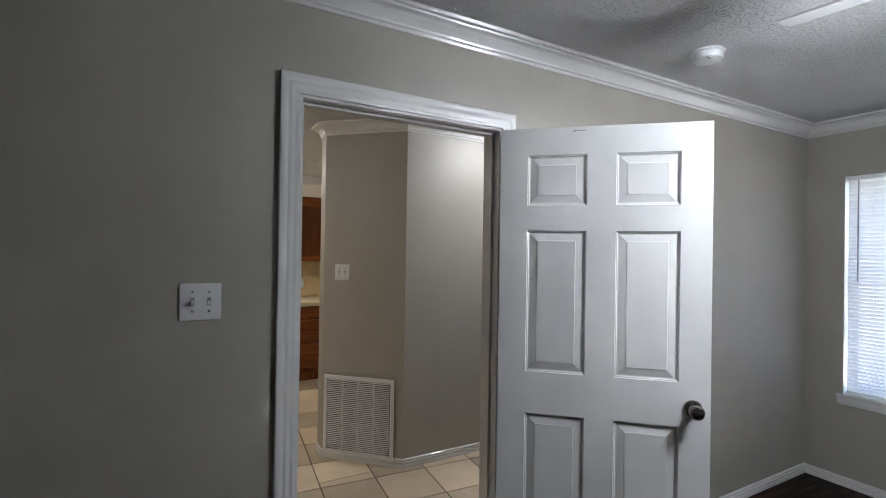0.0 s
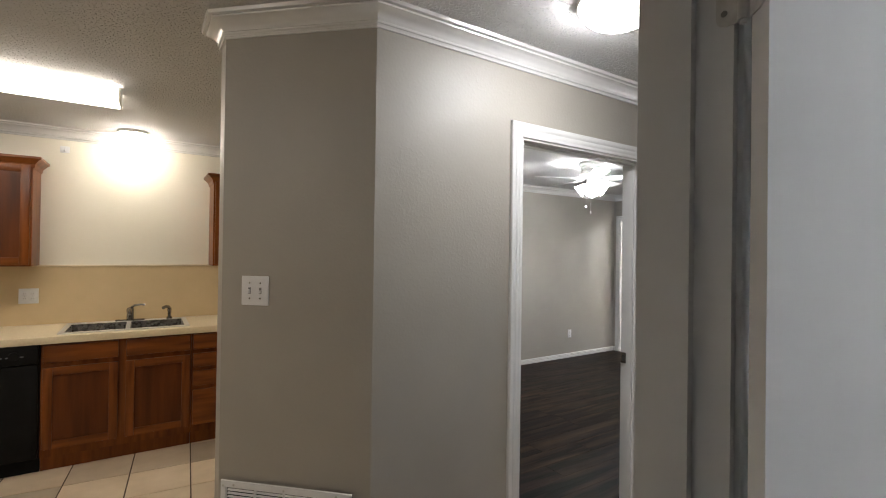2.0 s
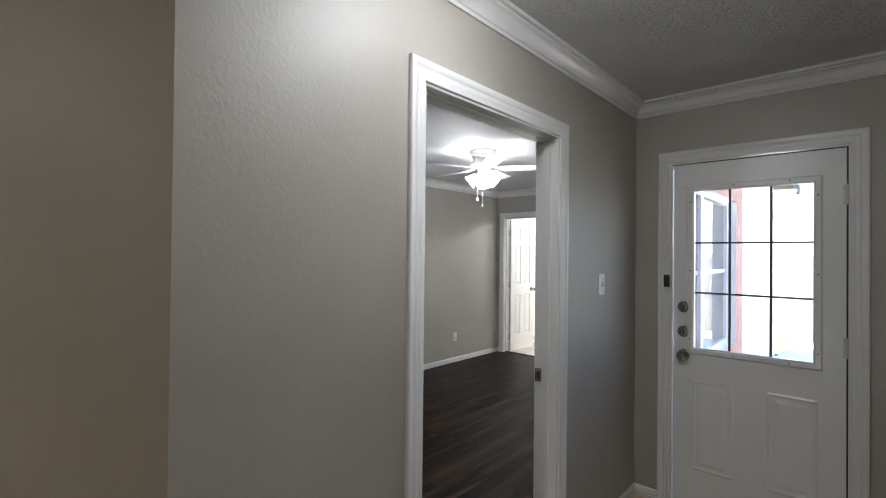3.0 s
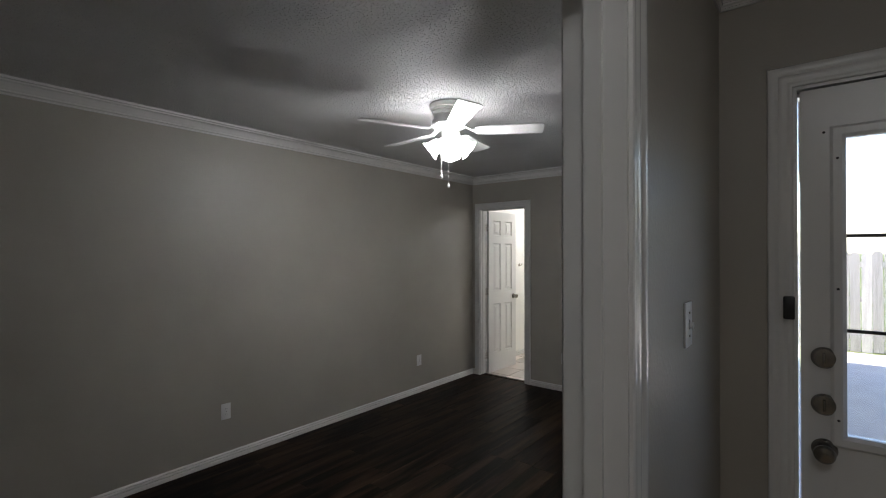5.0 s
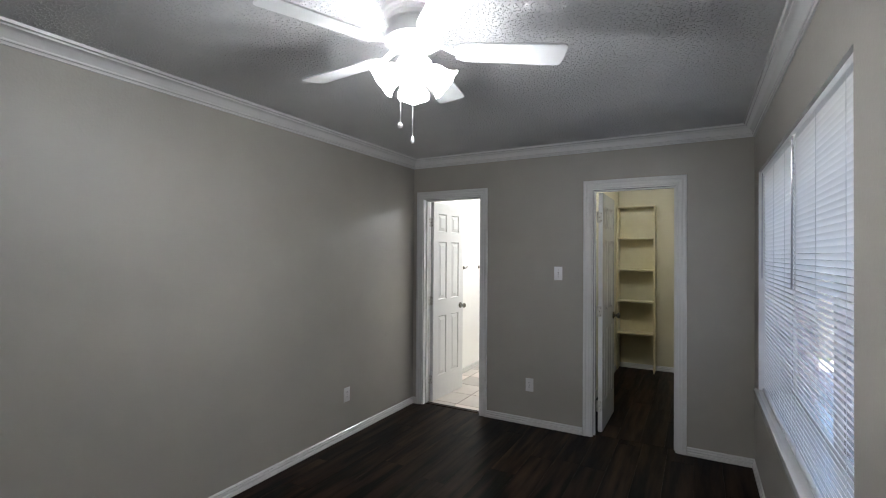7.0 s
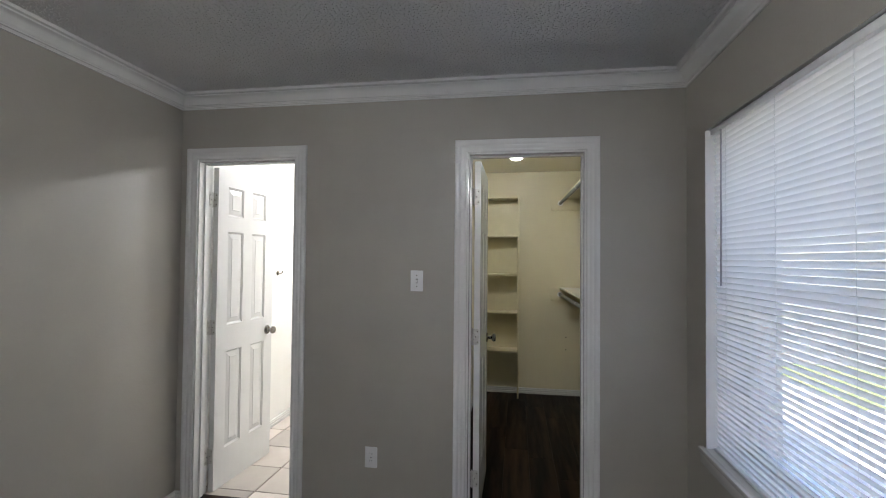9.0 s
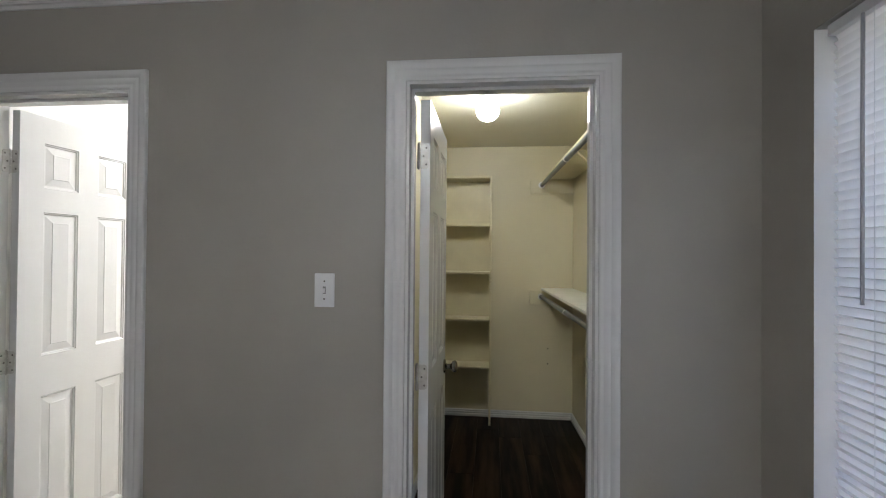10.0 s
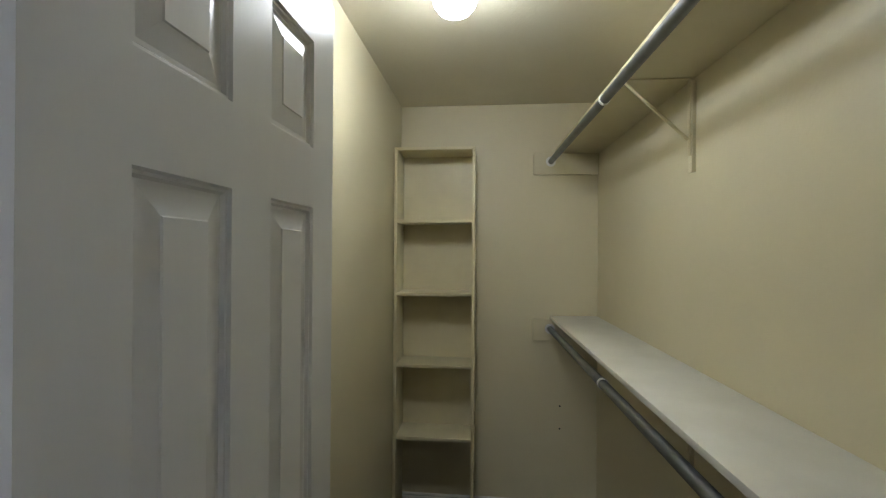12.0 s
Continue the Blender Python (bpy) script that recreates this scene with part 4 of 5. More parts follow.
        lathe(bm, [(0, 0.022), (0.012, 0.024), (0.013, 0.038), (0.021, 0.052), (0.024, 0.066), (0.020, 0.080), (0.010, 0.088), (0, 0.090)], 18, tip)
        part("bulb", bm, bulb_mat, sh, "lit white bulb")
    for x, y, z, r in ((-0.008, 0.056, -0.445, 0.011), (0.006, 0.008, -0.503, 0.008)):
        bm = bmesh.new()
        rod(bm, (x, y, -0.215), (x, y, z), 0.0014, 6)
        part("pull_chain", bm, HINGE, f, "white bead pull chain")
        bm = bmesh.new()
        if r > 0.01:
            lathe(bm, [(0, -0.011), (0.007, -0.009), (0.011, 0), (0.008, 0.008), (0.002, 0.012), (0, 0.012)], 16, Matrix.Translation((x, y, z)))
        else:
            lathe(bm, [(0, -0.014), (0.005, -0.013), (0.008, -0.004), (0.005, 0.008), (0.002, 0.014), (0, 0.014)], 16, Matrix.Translation((x, y, z)))
        part("pull_knob", bm, FANWHITE, f, "white pull chain knob")
    return f


ceiling_fan(at(4.208, 4.578, H), 13, frosted("lit_fan_glass", (0.97, 0.99, 1.0), FAN_GLOW), glow("lit_fan_bulb", (0.97, 0.99, 1.0), FAN_BULB), "white five-blade hugger ceiling fan with four lit shades")
ceiling_fan(at(1.57, 0.31, H), 97.5 - 72, frosted("lit_fan_glass_first_room", (0.92, 0.96, 1.0), R1_GLOW), glow("lit_fan_bulb_first_room", (0.92, 0.96, 1.0), R1_BULB), "white five-blade ceiling fan with lit shades in the first room")


def dome_light(name, m, r, drop, shade_mat, label):
    d = thing(name, m, label, "ceiling light")
    bm = bmesh.new()
    lathe(bm, [(0, -0.0005), (r, -0.0005), (r + 0.004, -0.006), (r + 0.002, -0.022), (r - 0.012, -0.026), (0, -0.026)], 40)
    part("base_ring", bm, FANWHITE, d, "white metal base ring")
    bm = bmesh.new()
    q = r - 0.010
    lathe(bm, [(q, -0.0262)] + [(q * math.cos(radians(a)), -0.0262 - (drop - 0.026) * math.sin(radians(a))) for a in range(8, 90, 9)] + [(0, -drop)], 36)
    part("diffuser", bm, shade_mat, d, "glowing frosted glass dome")
    return d


dome_light("hall_ceiling_light", at(1.85, 2.52, H), 0.15, 0.10, glow("lit_hall_glass", (0.97, 0.99, 1.0), HALL_GLOW), "round flush hall ceiling light, lit")
# unseen extra dome, added to put light on the angled hall wall
dome_light("fill_ceiling_light", at(-1.15, 2.75, H), 0.15, 0.10, glow("lit_fill_glass", (1.0, 0.93, 0.82), HALL_GLOW * 1.15), "unseen round dome light added to brighten the angled wall")
dome_light("kitchen_ceiling_light", at(0.33, 5.90, H), 0.105, 0.10, glow("lit_kitchen_glass", (1.0, 0.93, 0.80), KDOME_GLOW), "round flush ceiling light over the sink, lit")

cl = thing("closet_light", at(7.955, 4.132, H), "closet ceiling lamp with a round white globe, lit", "ceiling light")
bm = bmesh.new()
lathe(bm, [(0, -0.0005), (0.056, -0.0005), (0.058, -0.006), (0.052, -0.020), (0.046, -0.026), (0.046, -0.034), (0, -0.034)], 32)
# holder takes the slot grey to carry its shade above the globe
part("lamp_holder", bm, GREY_SLOT, cl, "ceramic lamp holder, its grey standing in for shade")
bm = bmesh.new()
lathe(bm, [(0.040, -0.030), (0.043, -0.045), (0.058, -0.062), (0.068, -0.085), (0.070, -0.105), (0.064, -0.130), (0.048, -0.150), (0.024, -0.162), (0, -0.165)], 32)
part("globe", bm, glow("lit_closet_globe", (0.93, 0.98, 1.0), CLOSET_GLOW), cl, "glowing white glass globe")

kt = thing("fluorescent_fixture", at(0.29, 4.80, H), "long wraparound fluorescent kitchen ceiling fixture, lit", "ceiling light")
L = 1.22
bm = bmesh.new()
box(bm, -L, 0, -0.075, 0.075, -0.030, -0.0005, 0.003)
part("housing", bm, FANWHITE, kt)
bm = bmesh.new()
prof = [(-0.118, -0.020), (-0.128, -0.040), (-0.112, -0.078), (-0.09, -0.085), (0.09, -0.085), (0.112, -0.078), (0.128, -0.040), (0.118, -0.020)]
va, vb = [bm.verts.new((-L + 0.012, y, z)) for y, z in prof], [bm.verts.new((-0.012, y, z)) for y, z in prof]
for i in range(len(prof)):
    j = (i + 1) % len(prof)
    bm.faces.new((va[i], va[j], vb[j], vb[i]))
part("diffuser", bm, glow("lit_tube_diffuser", (1.0, 0.93, 0.80), KTUBE_GLOW), kt, "glowing acrylic wrap diffuser")
for x in (-L, -0.012):
    bm = bmesh.new()
    a = [bm.verts.new((x, y * 1.03, z * 1.03 if z < -0.05 else z)) for y, z in prof]
    b = [bm.verts.new((x + 0.012, y * 1.03, z * 1.03 if z < -0.05 else z)) for y, z in prof]
    bm.faces.new(a), bm.faces.new(b)
    for i in range(len(prof)):
        j = (i + 1) % len(prof)
        bm.faces.new((a[i], a[j], b[j], b[i]))
    part("end_cap", bm, FANWHITE, kt, "white end cap")

bl = thing("bath_ceiling_light", at(8.1, 5.35, H), "bright flush bathroom ceiling light", "ceiling light")
bm = bmesh.new()
lathe(bm, [(0, -0.0005), (0.16, -0.0005), (0.164, -0.008), (0.156, -0.024), (0, -0.024)], 36)
part("base_ring", bm, FANWHITE, bl)
bm = bmesh.new()
lathe(bm, [(0.15, -0.0245), (0.145, -0.05), (0.11, -0.085), (0.05, -0.10), (0, -0.102)], 32)
part("diffuser", bm, glow("lit_bath_glass", (0.97, 0.99, 1.0), BATH_GLOW), bl)


# a hairline crack where two ceiling boards meet, and a clear hook left on the kitchen wall
bm = bmesh.new()
crack = [(1.195, 2.99), (1.192, 2.94), (1.186, 2.90), (1.192, 2.84), (1.187, 2.78), (1.178, 2.71), (1.174, 2.63), (1.166, 2.57), (1.160, 2.49), (1.163, 2.42)]
for (xa, ya), (xb, yb) in zip(crack, crack[1:]):
    q = [bm.verts.new(v) for v in ((xa - 0.0012, ya, H - 0.0012), (xa + 0.0012, ya, H - 0.0012), (xb + 0.0012, yb, H - 0.0012), (xb - 0.0012, yb, H - 0.0012))]
    bm.faces.new(q)
structure("ceiling_crack", bm, mat("crack_shadow", (0.10, 0.09, 0.08), rough=0.9), "hairline crack across the hall ceiling", "crack")
hk = thing("wall_hook", at(-0.121, KN, 2.278), "small clear plastic hook on the kitchen wall", "hook")
bm = bmesh.new()
box(bm, -0.030, 0.030, -0.004, -0.0005, -0.026, 0.026, 0.0015)
part("base_plate", bm, PLASTIC, hk)
bm = bmesh.new()
tube(bm, [(0, -0.004, 0.006), (0, -0.012, -0.010), (0, -0.020, -0.016), (0, -0.026, -0.008)], 0.004, 8)
part("hook", bm, PLASTIC, hk)


# ---- closet ----
su = thing("shelving_unit", at(9.121, 4.098, 0), "tall narrow cream painted shelving unit, empty", "shelving")
D, W, T = CLE - 9.121 - 0.0145, 4.558 - 4.098, 0.017
for y in (0, W - T):
    bm = bmesh.new()
    box(bm, 0, D, y, y + T, 0.002, 2.139, 0.0012)
    part("side_panel", bm, UNITPAINT, su)
for z in (2.139, 1.727, 1.313, 0.906, 0.497):
    bm = bmesh.new()
    box(bm, 0.001, D, T, W - T, z - T, z - (0.001 if z > 2 else 0), 0.0012)
    part("shelf", bm, UNITPAINT, su)
bm = bmesh.new()
box(bm, D - 0.006, D - 0.001, T, W - T, 0.497, 2.12)
part("back_panel", bm, UNITPAINT, su)


SKEW = math.degrees(math.atan2(CLS - CLW, CLE - BE2))


def hanging_shelf(z, name, label, depth, board):
    """A shelf board along the south wall on end cleats, with its own front rod below."""
    s = thing(name, at(CLE, CLS, z, SKEW), label, "shelf", "closet shelves")
    x0, x1, y0, y1 = BE2 - CLE + 0.010, -0.001, 0.001, depth
    bm = bmesh.new()
    box(bm, x0, x1, y0, y1, -0.019, 0, 0.0015)
    part("board", bm, board, s, "long shelf board")
    bm = bmesh.new()
    box(bm, x1 - 0.018, x1, y0, 0.381, -0.145, -0.0195, 0.001)
    part("cleat", bm, CREAM, s, "cream painted end cleat")
    return s


hanging_shelf(1.168, "closet_shelf", "long white closet shelf at waist height, empty", 0.279, SHELF)
hanging_shelf(2.155, "closet_shelf", "high cream painted closet shelf, empty", 0.256, UNITPAINT)
for z, label in ((1.093, "grey metal hanging rod below the lower shelf"), (2.085, "grey metal hanging rod below the high shelf")):
    r = thing("closet_rod", at(CLE, CLS, z, SKEW) @ Matrix.Translation((0, 0.282, 0)), label, "rod", "closet rods")
    bm = bmesh.new()
    rod(bm, (BE2 - CLE + 0.012, 0, 0), (-0.020, 0, 0), 0.0165, 20)
    part("rod", bm, ZINC, r)
    for x in (-0.030, BE2 - CLE + 0.010):
        bm = bmesh.new()
        lathe(bm, [(0, 0), (0.030, 0), (0.030, 0.004), (0.022, 0.010), (0.0172, 0.010), (0.0172, 0)], 20, Matrix.Translation((x, 0, 0)) @ Matrix.Rotation(radians(90), 4, "Y"))
        part("rod_socket", bm, FANWHITE, r, "white rod socket")
    bm = bmesh.new()
    lathe(bm, [(0.0168, -0.008), (0.0195, -0.007), (0.0195, 0.007), (0.0168, 0.008)], 20, Matrix.Translation((8.20 - CLE, 0, 0)) @ Matrix.Rotation(radians(90), 4, "Y"))
    part("rod_hook", bm, FANWHITE, r, "white bracket hook round the rod")
for z in (2.1355, 1.1485):
    b = thing("shelf_bracket", at(CLE, CLS, z, SKEW) @ Matrix.Translation((8.15 - CLE, 0, 0)), "cream painted folded steel shelf and rod bracket", "bracket", "shelf brackets")
    bm = bmesh.new()
    box(bm, -0.010, 0.010, 0.0145, 0.019, -0.26, -0.001, 0.001)
    part("wall_leg", bm, UNITPAINT, b)
    bm = bmesh.new()
    box(bm, -0.010, 0.010, 0.0145, 0.262, -0.006, -0.001, 0.001)
    part("arm", bm, UNITPAINT, b)
    bm = bmesh.new()
    rod(bm, (0, 0.022, -0.205), (0, 0.235, -0.006), 0.006, 8)
    part("brace", bm, UNITPAINT, b)
    bm = bmesh.new()
    box(bm, -0.013, 0.013, 0.001, 0.0145, -0.315, -0.010, 0.001)
    part("mounting_block", bm, CREAM, b)
for z in (0.626, 0.491):
    bm = bmesh.new()
    lathe(bm, [(0, 0), (0.006, 0), (0.005, 0.002), (0, 0.002)], 10, Matrix.Translation((CLE - 0.0003, 3.592, z)) @ Matrix.Rotation(radians(-90), 4, "Y"))
    tagged(part("screw_hole", bm, DARK_SLOT), "small dark screw hole in the closet wall", "hole")

# bathroom towel hook
for x in (7.97, 8.42):
    hk = thing("robe_hook", at(x, 6.215, 1.325), "small chrome robe hook on the white bathroom wall", "hook", "bathroom hooks")
    bm = bmesh.new()
    lathe(bm, [(0, 0.0005), (0.022, 0.0005), (0.021, 0.004), (0.012, 0.007), (0, 0.007)], 20, Matrix.Rotation(radians(90), 4, "X"))
    part("rosette", bm, NICKEL, hk)
    bm = bmesh.new()
    tube(bm, [(0, -0.006, 0), (0, -0.03, -0.006), (0, -0.045, 0.006), (0, -0.047, 0.022)], 0.006)
    part("hook", bm, NICKEL, hk)

# ---- kitchen ----
def framed_front(parent, x0, x1, z0, z1, y, name="door", rail=0.052):
    """A cabinet door with a frame and a recessed flat panel; its face looks to -y."""
    bm = bmesh.new()
    t = 0.019
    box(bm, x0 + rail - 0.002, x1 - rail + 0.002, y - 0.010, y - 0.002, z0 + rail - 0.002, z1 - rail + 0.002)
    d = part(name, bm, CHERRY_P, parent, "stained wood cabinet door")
    for a, b in ((x0, x0 + rail), (x1 - rail, x1)):
        bm = bmesh.new()
        box(bm, a, b, y - t, y, z0, z1, 0.002)
        part("stile", bm, CHERRY, d)
    for a, b in ((z0, z0 + rail), (z1 - rail, z1)):
        bm = bmesh.new()
        box(bm, x0 + rail, x1 - rail, y - t + 0.0006, y, a, b, 0.002)
        part("rail", bm, CHERRY_H, d)
    return d


def drawer_front(parent, x0, x1, z0, z1, y):
    bm = bmesh.new()
    box(bm, x0, x1, y - 0.019, y, z0, z1, 0.004)
    part("drawer_front", bm, CHERRY_H, parent, "stained wood drawer front")


KX = -0.153   # left end of the sink base
def base_unit(x0, x1, label, fronts):
    u = thing("base_cabinet", at(0, 0), label, "cabinet", "kitchen base cabinets")
    bm = bmesh.new()
    box(bm, x0, x1, KF + 0.035, KF + 0.055, 0.10, 0.868)
    box(bm, x0, x1, KF + 0.0552, KN - 0.002, 0.10, 0.70)
    part("body", bm, CHERRY, u)
    bm = bmesh.new()
    box(bm, x0, x1, KF + 0.075, KN - 0.05, 0.0, 0.10)
    part("toe_kick", bm, CHERRY, u, "dark recessed toe kick")
    for kind, a, b, c, d in fronts:
        (framed_front if kind == "door" else drawer_front)(u, a, b, c, d, KF + 0.034)


base_unit(KX, KX + 0.884, "stained wood sink base cabinet with two doors", [("drawer", KX + 0.012, KX + 0.424, 0.735, 0.850), ("drawer", KX + 0.470, KX + 0.874, 0.735, 0.850), ("door", KX + 0.012, KX + 0.424, 0.155, 0.700), ("door", KX + 0.470, KX + 0.874, 0.155, 0.700)])
base_unit(KX + 0.886, 1.295, "stained wood base cabinet with four drawers", [("drawer", KX + 0.897, 1.28, a, b) for a, b in ((0.735, 0.850), (0.600, 0.705), (0.455, 0.570), (0.155, 0.425))])
base_unit(KW + 0.01, KX - 0.612, "stained wood base cabinet with two doors", [("drawer", KW + 0.03, KW + 0.76, 0.735, 0.850), ("door", KW + 0.03, KW + 0.76, 0.155, 0.700), ("door", KW + 0.80, KX - 0.63, 0.155, 0.850)])
dw = thing("dishwasher", at(0, 0), "black built-in dishwasher under the counter", "dishwasher")
bm = bmesh.new()
box(bm, KX - 0.605, KX - 0.005, KF + 0.03, KN - 0.05, 0.10, 0.866)
part("body", bm, BLACK, dw)
bm = bmesh.new()
box(bm, KX - 0.600, KX - 0.010, KF + 0.004, KF + 0.029, 0.11, 0.730, 0.006)
part("door", bm, BLACK, dw)
bm = bmesh.new()
box(bm, KX - 0.600, KX - 0.010, KF + 0.000, KF + 0.029, 0.738, 0.862, 0.008)
cp = part("control_panel", bm, BLACK, dw)
for k in range(5):
    bm = bmesh.new()
    box(bm, KX - 0.24 + k * 0.035, KX - 0.222 + k * 0.035, KF - 0.002, KF + 0.0005, 0.788, 0.796)
    part("button", bm, mat("grey_button", (0.2, 0.2, 0.2), rough=0.4), cp)
bm = bmesh.new()
lathe(bm, [(0, 0), (0.028, 0), (0.026, 0.014), (0, 0.016)], 20, Matrix.Translation((KX - 0.13, KF + 0.0005, 0.80)) @ Matrix.Rotation(radians(90), 4, "X"))
part("dial", bm, BLACK, cp)
bm = bmesh.new()
box(bm, KX - 0.605, KX - 0.005, KF + 0.075, KF + 0.09, 0.0, 0.10)
part("toe_kick", bm, BLACK, dw)

SX0, SX1, SY0, SY1 = KX + 0.075, KX + 0.875, KF + 0.075, KN - 0.075
ct = thing("countertop", at(0, 0, 0.868), "cream laminate kitchen countertop", "countertop")
bm = bmesh.new()
for q in ((KW + 0.01, SX0 + 0.02, KF, KN - 0.001), (SX1 - 0.02, 1.298, KF, KN - 0.001), (SX0 + 0.02, SX1 - 0.02, KF, SY0 + 0.02), (SX0 + 0.02, SX1 - 0.02, SY1 - 0.02, KN - 0.001)):
    box(bm, *q, 0.004, 0.042)
box(bm, KW + 0.01, 1.298, KF - 0.004, KF - 0.0002, -0.004, 0.0415, 0.0015)
part("top", bm, LAMINATE, ct)
bm = bmesh.new()
box(bm, KW + 0.01, 1.298, KN - 0.0075, KN - 0.001, 0.913, 1.360)
structure("splash_panel", bm, SPLASH, "tan splash panel above the kitchen counter", "wall panel")
bm = bmesh.new()
box(bm, KW + 0.01, 1.298, KN - 0.013, KN - 0.001, 1.3605, 1.372, 0.002)
structure("trim", bm, LAMINATE, "thin cream trim strip above splash panel", "trim")

sk = thing("kitchen_sink", at(0, 0, 0.910), "stainless double-bowl drop-in kitchen sink", "sink")
bowls = [(SX0 + 0.035, SX0 + 0.385), (SX0 + 0.415, SX1 - 0.035)]
by0, by1 = SY0 + 0.035, SY1 - 0.09
bm = bmesh.new()
for q in ((SX0, bowls[0][0], SY0, SY1), (bowls[1][1], SX1, SY0, SY1), (bowls[0][1], bowls[1][0], SY0, SY1), (bowls[0][0], bowls[0][1], SY0, by0), (bowls[1][0], bowls[1][1], SY0, by0), (bowls[0][0], bowls[0][1], by1, SY1), (bowls[1][0], bowls[1][1], by1, SY1)):
    box(bm, *q, 0.0005, 0.009)
part("rim", bm, STEEL, sk)
# bowl steel toned darker than the rim for the dark it reflects
BOWLSTEEL = mat("shaded_sink_bowl_steel", (0.30, 0.29, 0.28), (0.20, 0.195, 0.19), rough=0.28, scale=20, metal=1.0, gloss_var=0.1)
for a, b in bowls:
    bm = bmesh.new()
    r1 = [bm.verts.new(q) for q in ((a, by0, 0.008), (b, by0, 0.008), (b, by1, 0.008), (a, by1, 0.008))]
    r2 = [bm.verts.new(q) for q in ((a + 0.02, by0 + 0.02, -0.145), (b - 0.02, by0 + 0.02, -0.145), (b - 0.02, by1 - 0.02, -0.145), (a + 0.02, by1 - 0.02, -0.145))]
    r3 = [bm.verts.new(q) for q in ((a + 0.035, by0 + 0.035, -0.158), (b - 0.035, by0 + 0.035, -0.158), (b - 0.035, by1 - 0.035, -0.158), (a + 0.035, by1 - 0.035, -0.158))]
    for A, B in ((r1, r2), (r2, r3)):
        for k in range(4):
            bm.faces.new((A[k], A[(k + 1) % 4], B[(k + 1) % 4], B[k]))
    bm.faces.new(r3)
    bw = part("bowl", bm, BOWLSTEEL, sk)
    bm = bmesh.new()
    lathe(bm, [(0, 0), (0.04, 0), (0.038, 0.003), (0.02, 0.001), (0, 0.001)], 20, Matrix.Translation(((a + b) / 2, (by0 + by1) / 2, -0.1578)))
    part("drain", bm, NICKEL, bw)
fx, fy = (SX0 + SX1) / 2 + 0.005, SY1 - 0.045
fa = thing("faucet", at(fx, fy, 0.919), "chrome single-lever kitchen faucet", "faucet")
bm = bmesh.new()
box(bm, -0.10, 0.10, -0.025, 0.025, 0.0005, 0.012, 0.005)
part("base_plate", bm, NICKEL, fa)
bm = bmesh.new()
lathe(bm, [(0, 0.012), (0.026, 0.012), (0.024, 0.06), (0.027, 0.085), (0.022, 0.105), (0, 0.110)], 24)
part("body", bm, NICKEL, fa)
bm = bmesh.new()
tube(bm, [(0, -0.01, 0.05), (0, -0.05, 0.085), (0, -0.11, 0.105), (0, -0.16, 0.10), (0, -0.185, 0.085), (0, -0.19, 0.07)], 0.011)
part("spout", bm, NICKEL, fa)
bm = bmesh.new()
tube(bm, [(0, 0, 0.105), (0.03, -0.01, 0.125), (0.07, -0.02, 0.13), (0.10, -0.025, 0.125)], 0.008)
part("lever", bm, NICKEL, fa)
sp = thing("sink_sprayer", at(fx + 0.275, fy, 0.919), "chrome side sprayer beside the faucet", "sprayer")
bm = bmesh.new()
lathe(bm, [(0, 0.0005), (0.024, 0.0005), (0.020, 0.012), (0.013, 0.02), (0.013, 0.05), (0.016, 0.075), (0.014, 0.09), (0, 0.095)], 20)
part("stem", bm, NICKEL, sp)
bm = bmesh.new()
tube(bm, [(0, 0, 0.085), (-0.01, -0.012, 0.10), (-0.03, -0.035, 0.105), (-0.05, -0.05, 0.095)], 0.013)
part("spray_head", bm, NICKEL, sp)


def upper_unit(x0, x1, doors, label):
    u = thing("upper_cabinet", at(0, 0, 1.37), label, "cabinet", "kitchen upper cabinets")
    y0 = KN - 0.305
    bm = bmesh.new()
    box(bm, x0, x1, y0, KN - 0.002, 0.0, 0.745)
    part("body", bm, CHERRY, u)
    n = (x1 - x0) / doors
    for k in range(doors):
        framed_front(u, x0 + k * n + 0.012, x0 + (k + 1) * n - 0.012, 0.012, 0.720, y0 - 0.001)
    bm = bmesh.new()
    sweep(bm, [(x0, KN - 0.002), (x0, y0), (x1, y0), (x1, KN - 0.002)], [(0, 0.70), (-0.008, 0.705), (-0.012, 0.73), (-0.035, 0.755), (-0.05, 0.765), (-0.05, 0.78), (0, 0.78)], lambda a, b, c: (a, b, c))
    part("crown", bm, CHERRY_H, u, "stained wood cabinet crown moulding")


upper_unit(-1.40, -0.26, 3, "stained wood upper cabinet with crown moulding")
upper_unit(0.905, 1.297, 1, "narrow stained wood upper cabinet beside the sink wall")

# ---- outdoors ----
slab("ground", -400, 400, -400, 400, -0.60, -0.20, GRASS, "lawn reaching the horizon", "ground")
slab("foundation", -2.3, CLE + 0.1, -2.7, 6.2, -0.30, -0.022, CONCRETE, "concrete house slab", "foundation")
slab("pavement", 3.95, 11.6, 0.7, 2.94, -0.205, -0.06, CONCRETE, "pale concrete patio slab", "pavement")
slab("threshold", FDX - 0.004, FDX + 0.18, FD[0], FD[1], -0.06, 0.011, mat("aluminium_sill", (0.5, 0.5, 0.5), rough=0.4, metal=0.8), "aluminium door sill", "trim")
fence = thing("fence", at(12.6, 0, -0.2), "tall weathered grey wooden picket fence", "fence")
bm = bmesh.new()
q = [(-0.067, 0), (0.067, 0), (0.067, 1.66), (0.035, 1.71), (-0.035, 1.71), (-0.067, 1.66)]
a, b = [bm.verts.new((0, y, z)) for y, z in q], [bm.verts.new((0.016, y, z)) for y, z in q]
bm.faces.new(a), bm.faces.new(b)
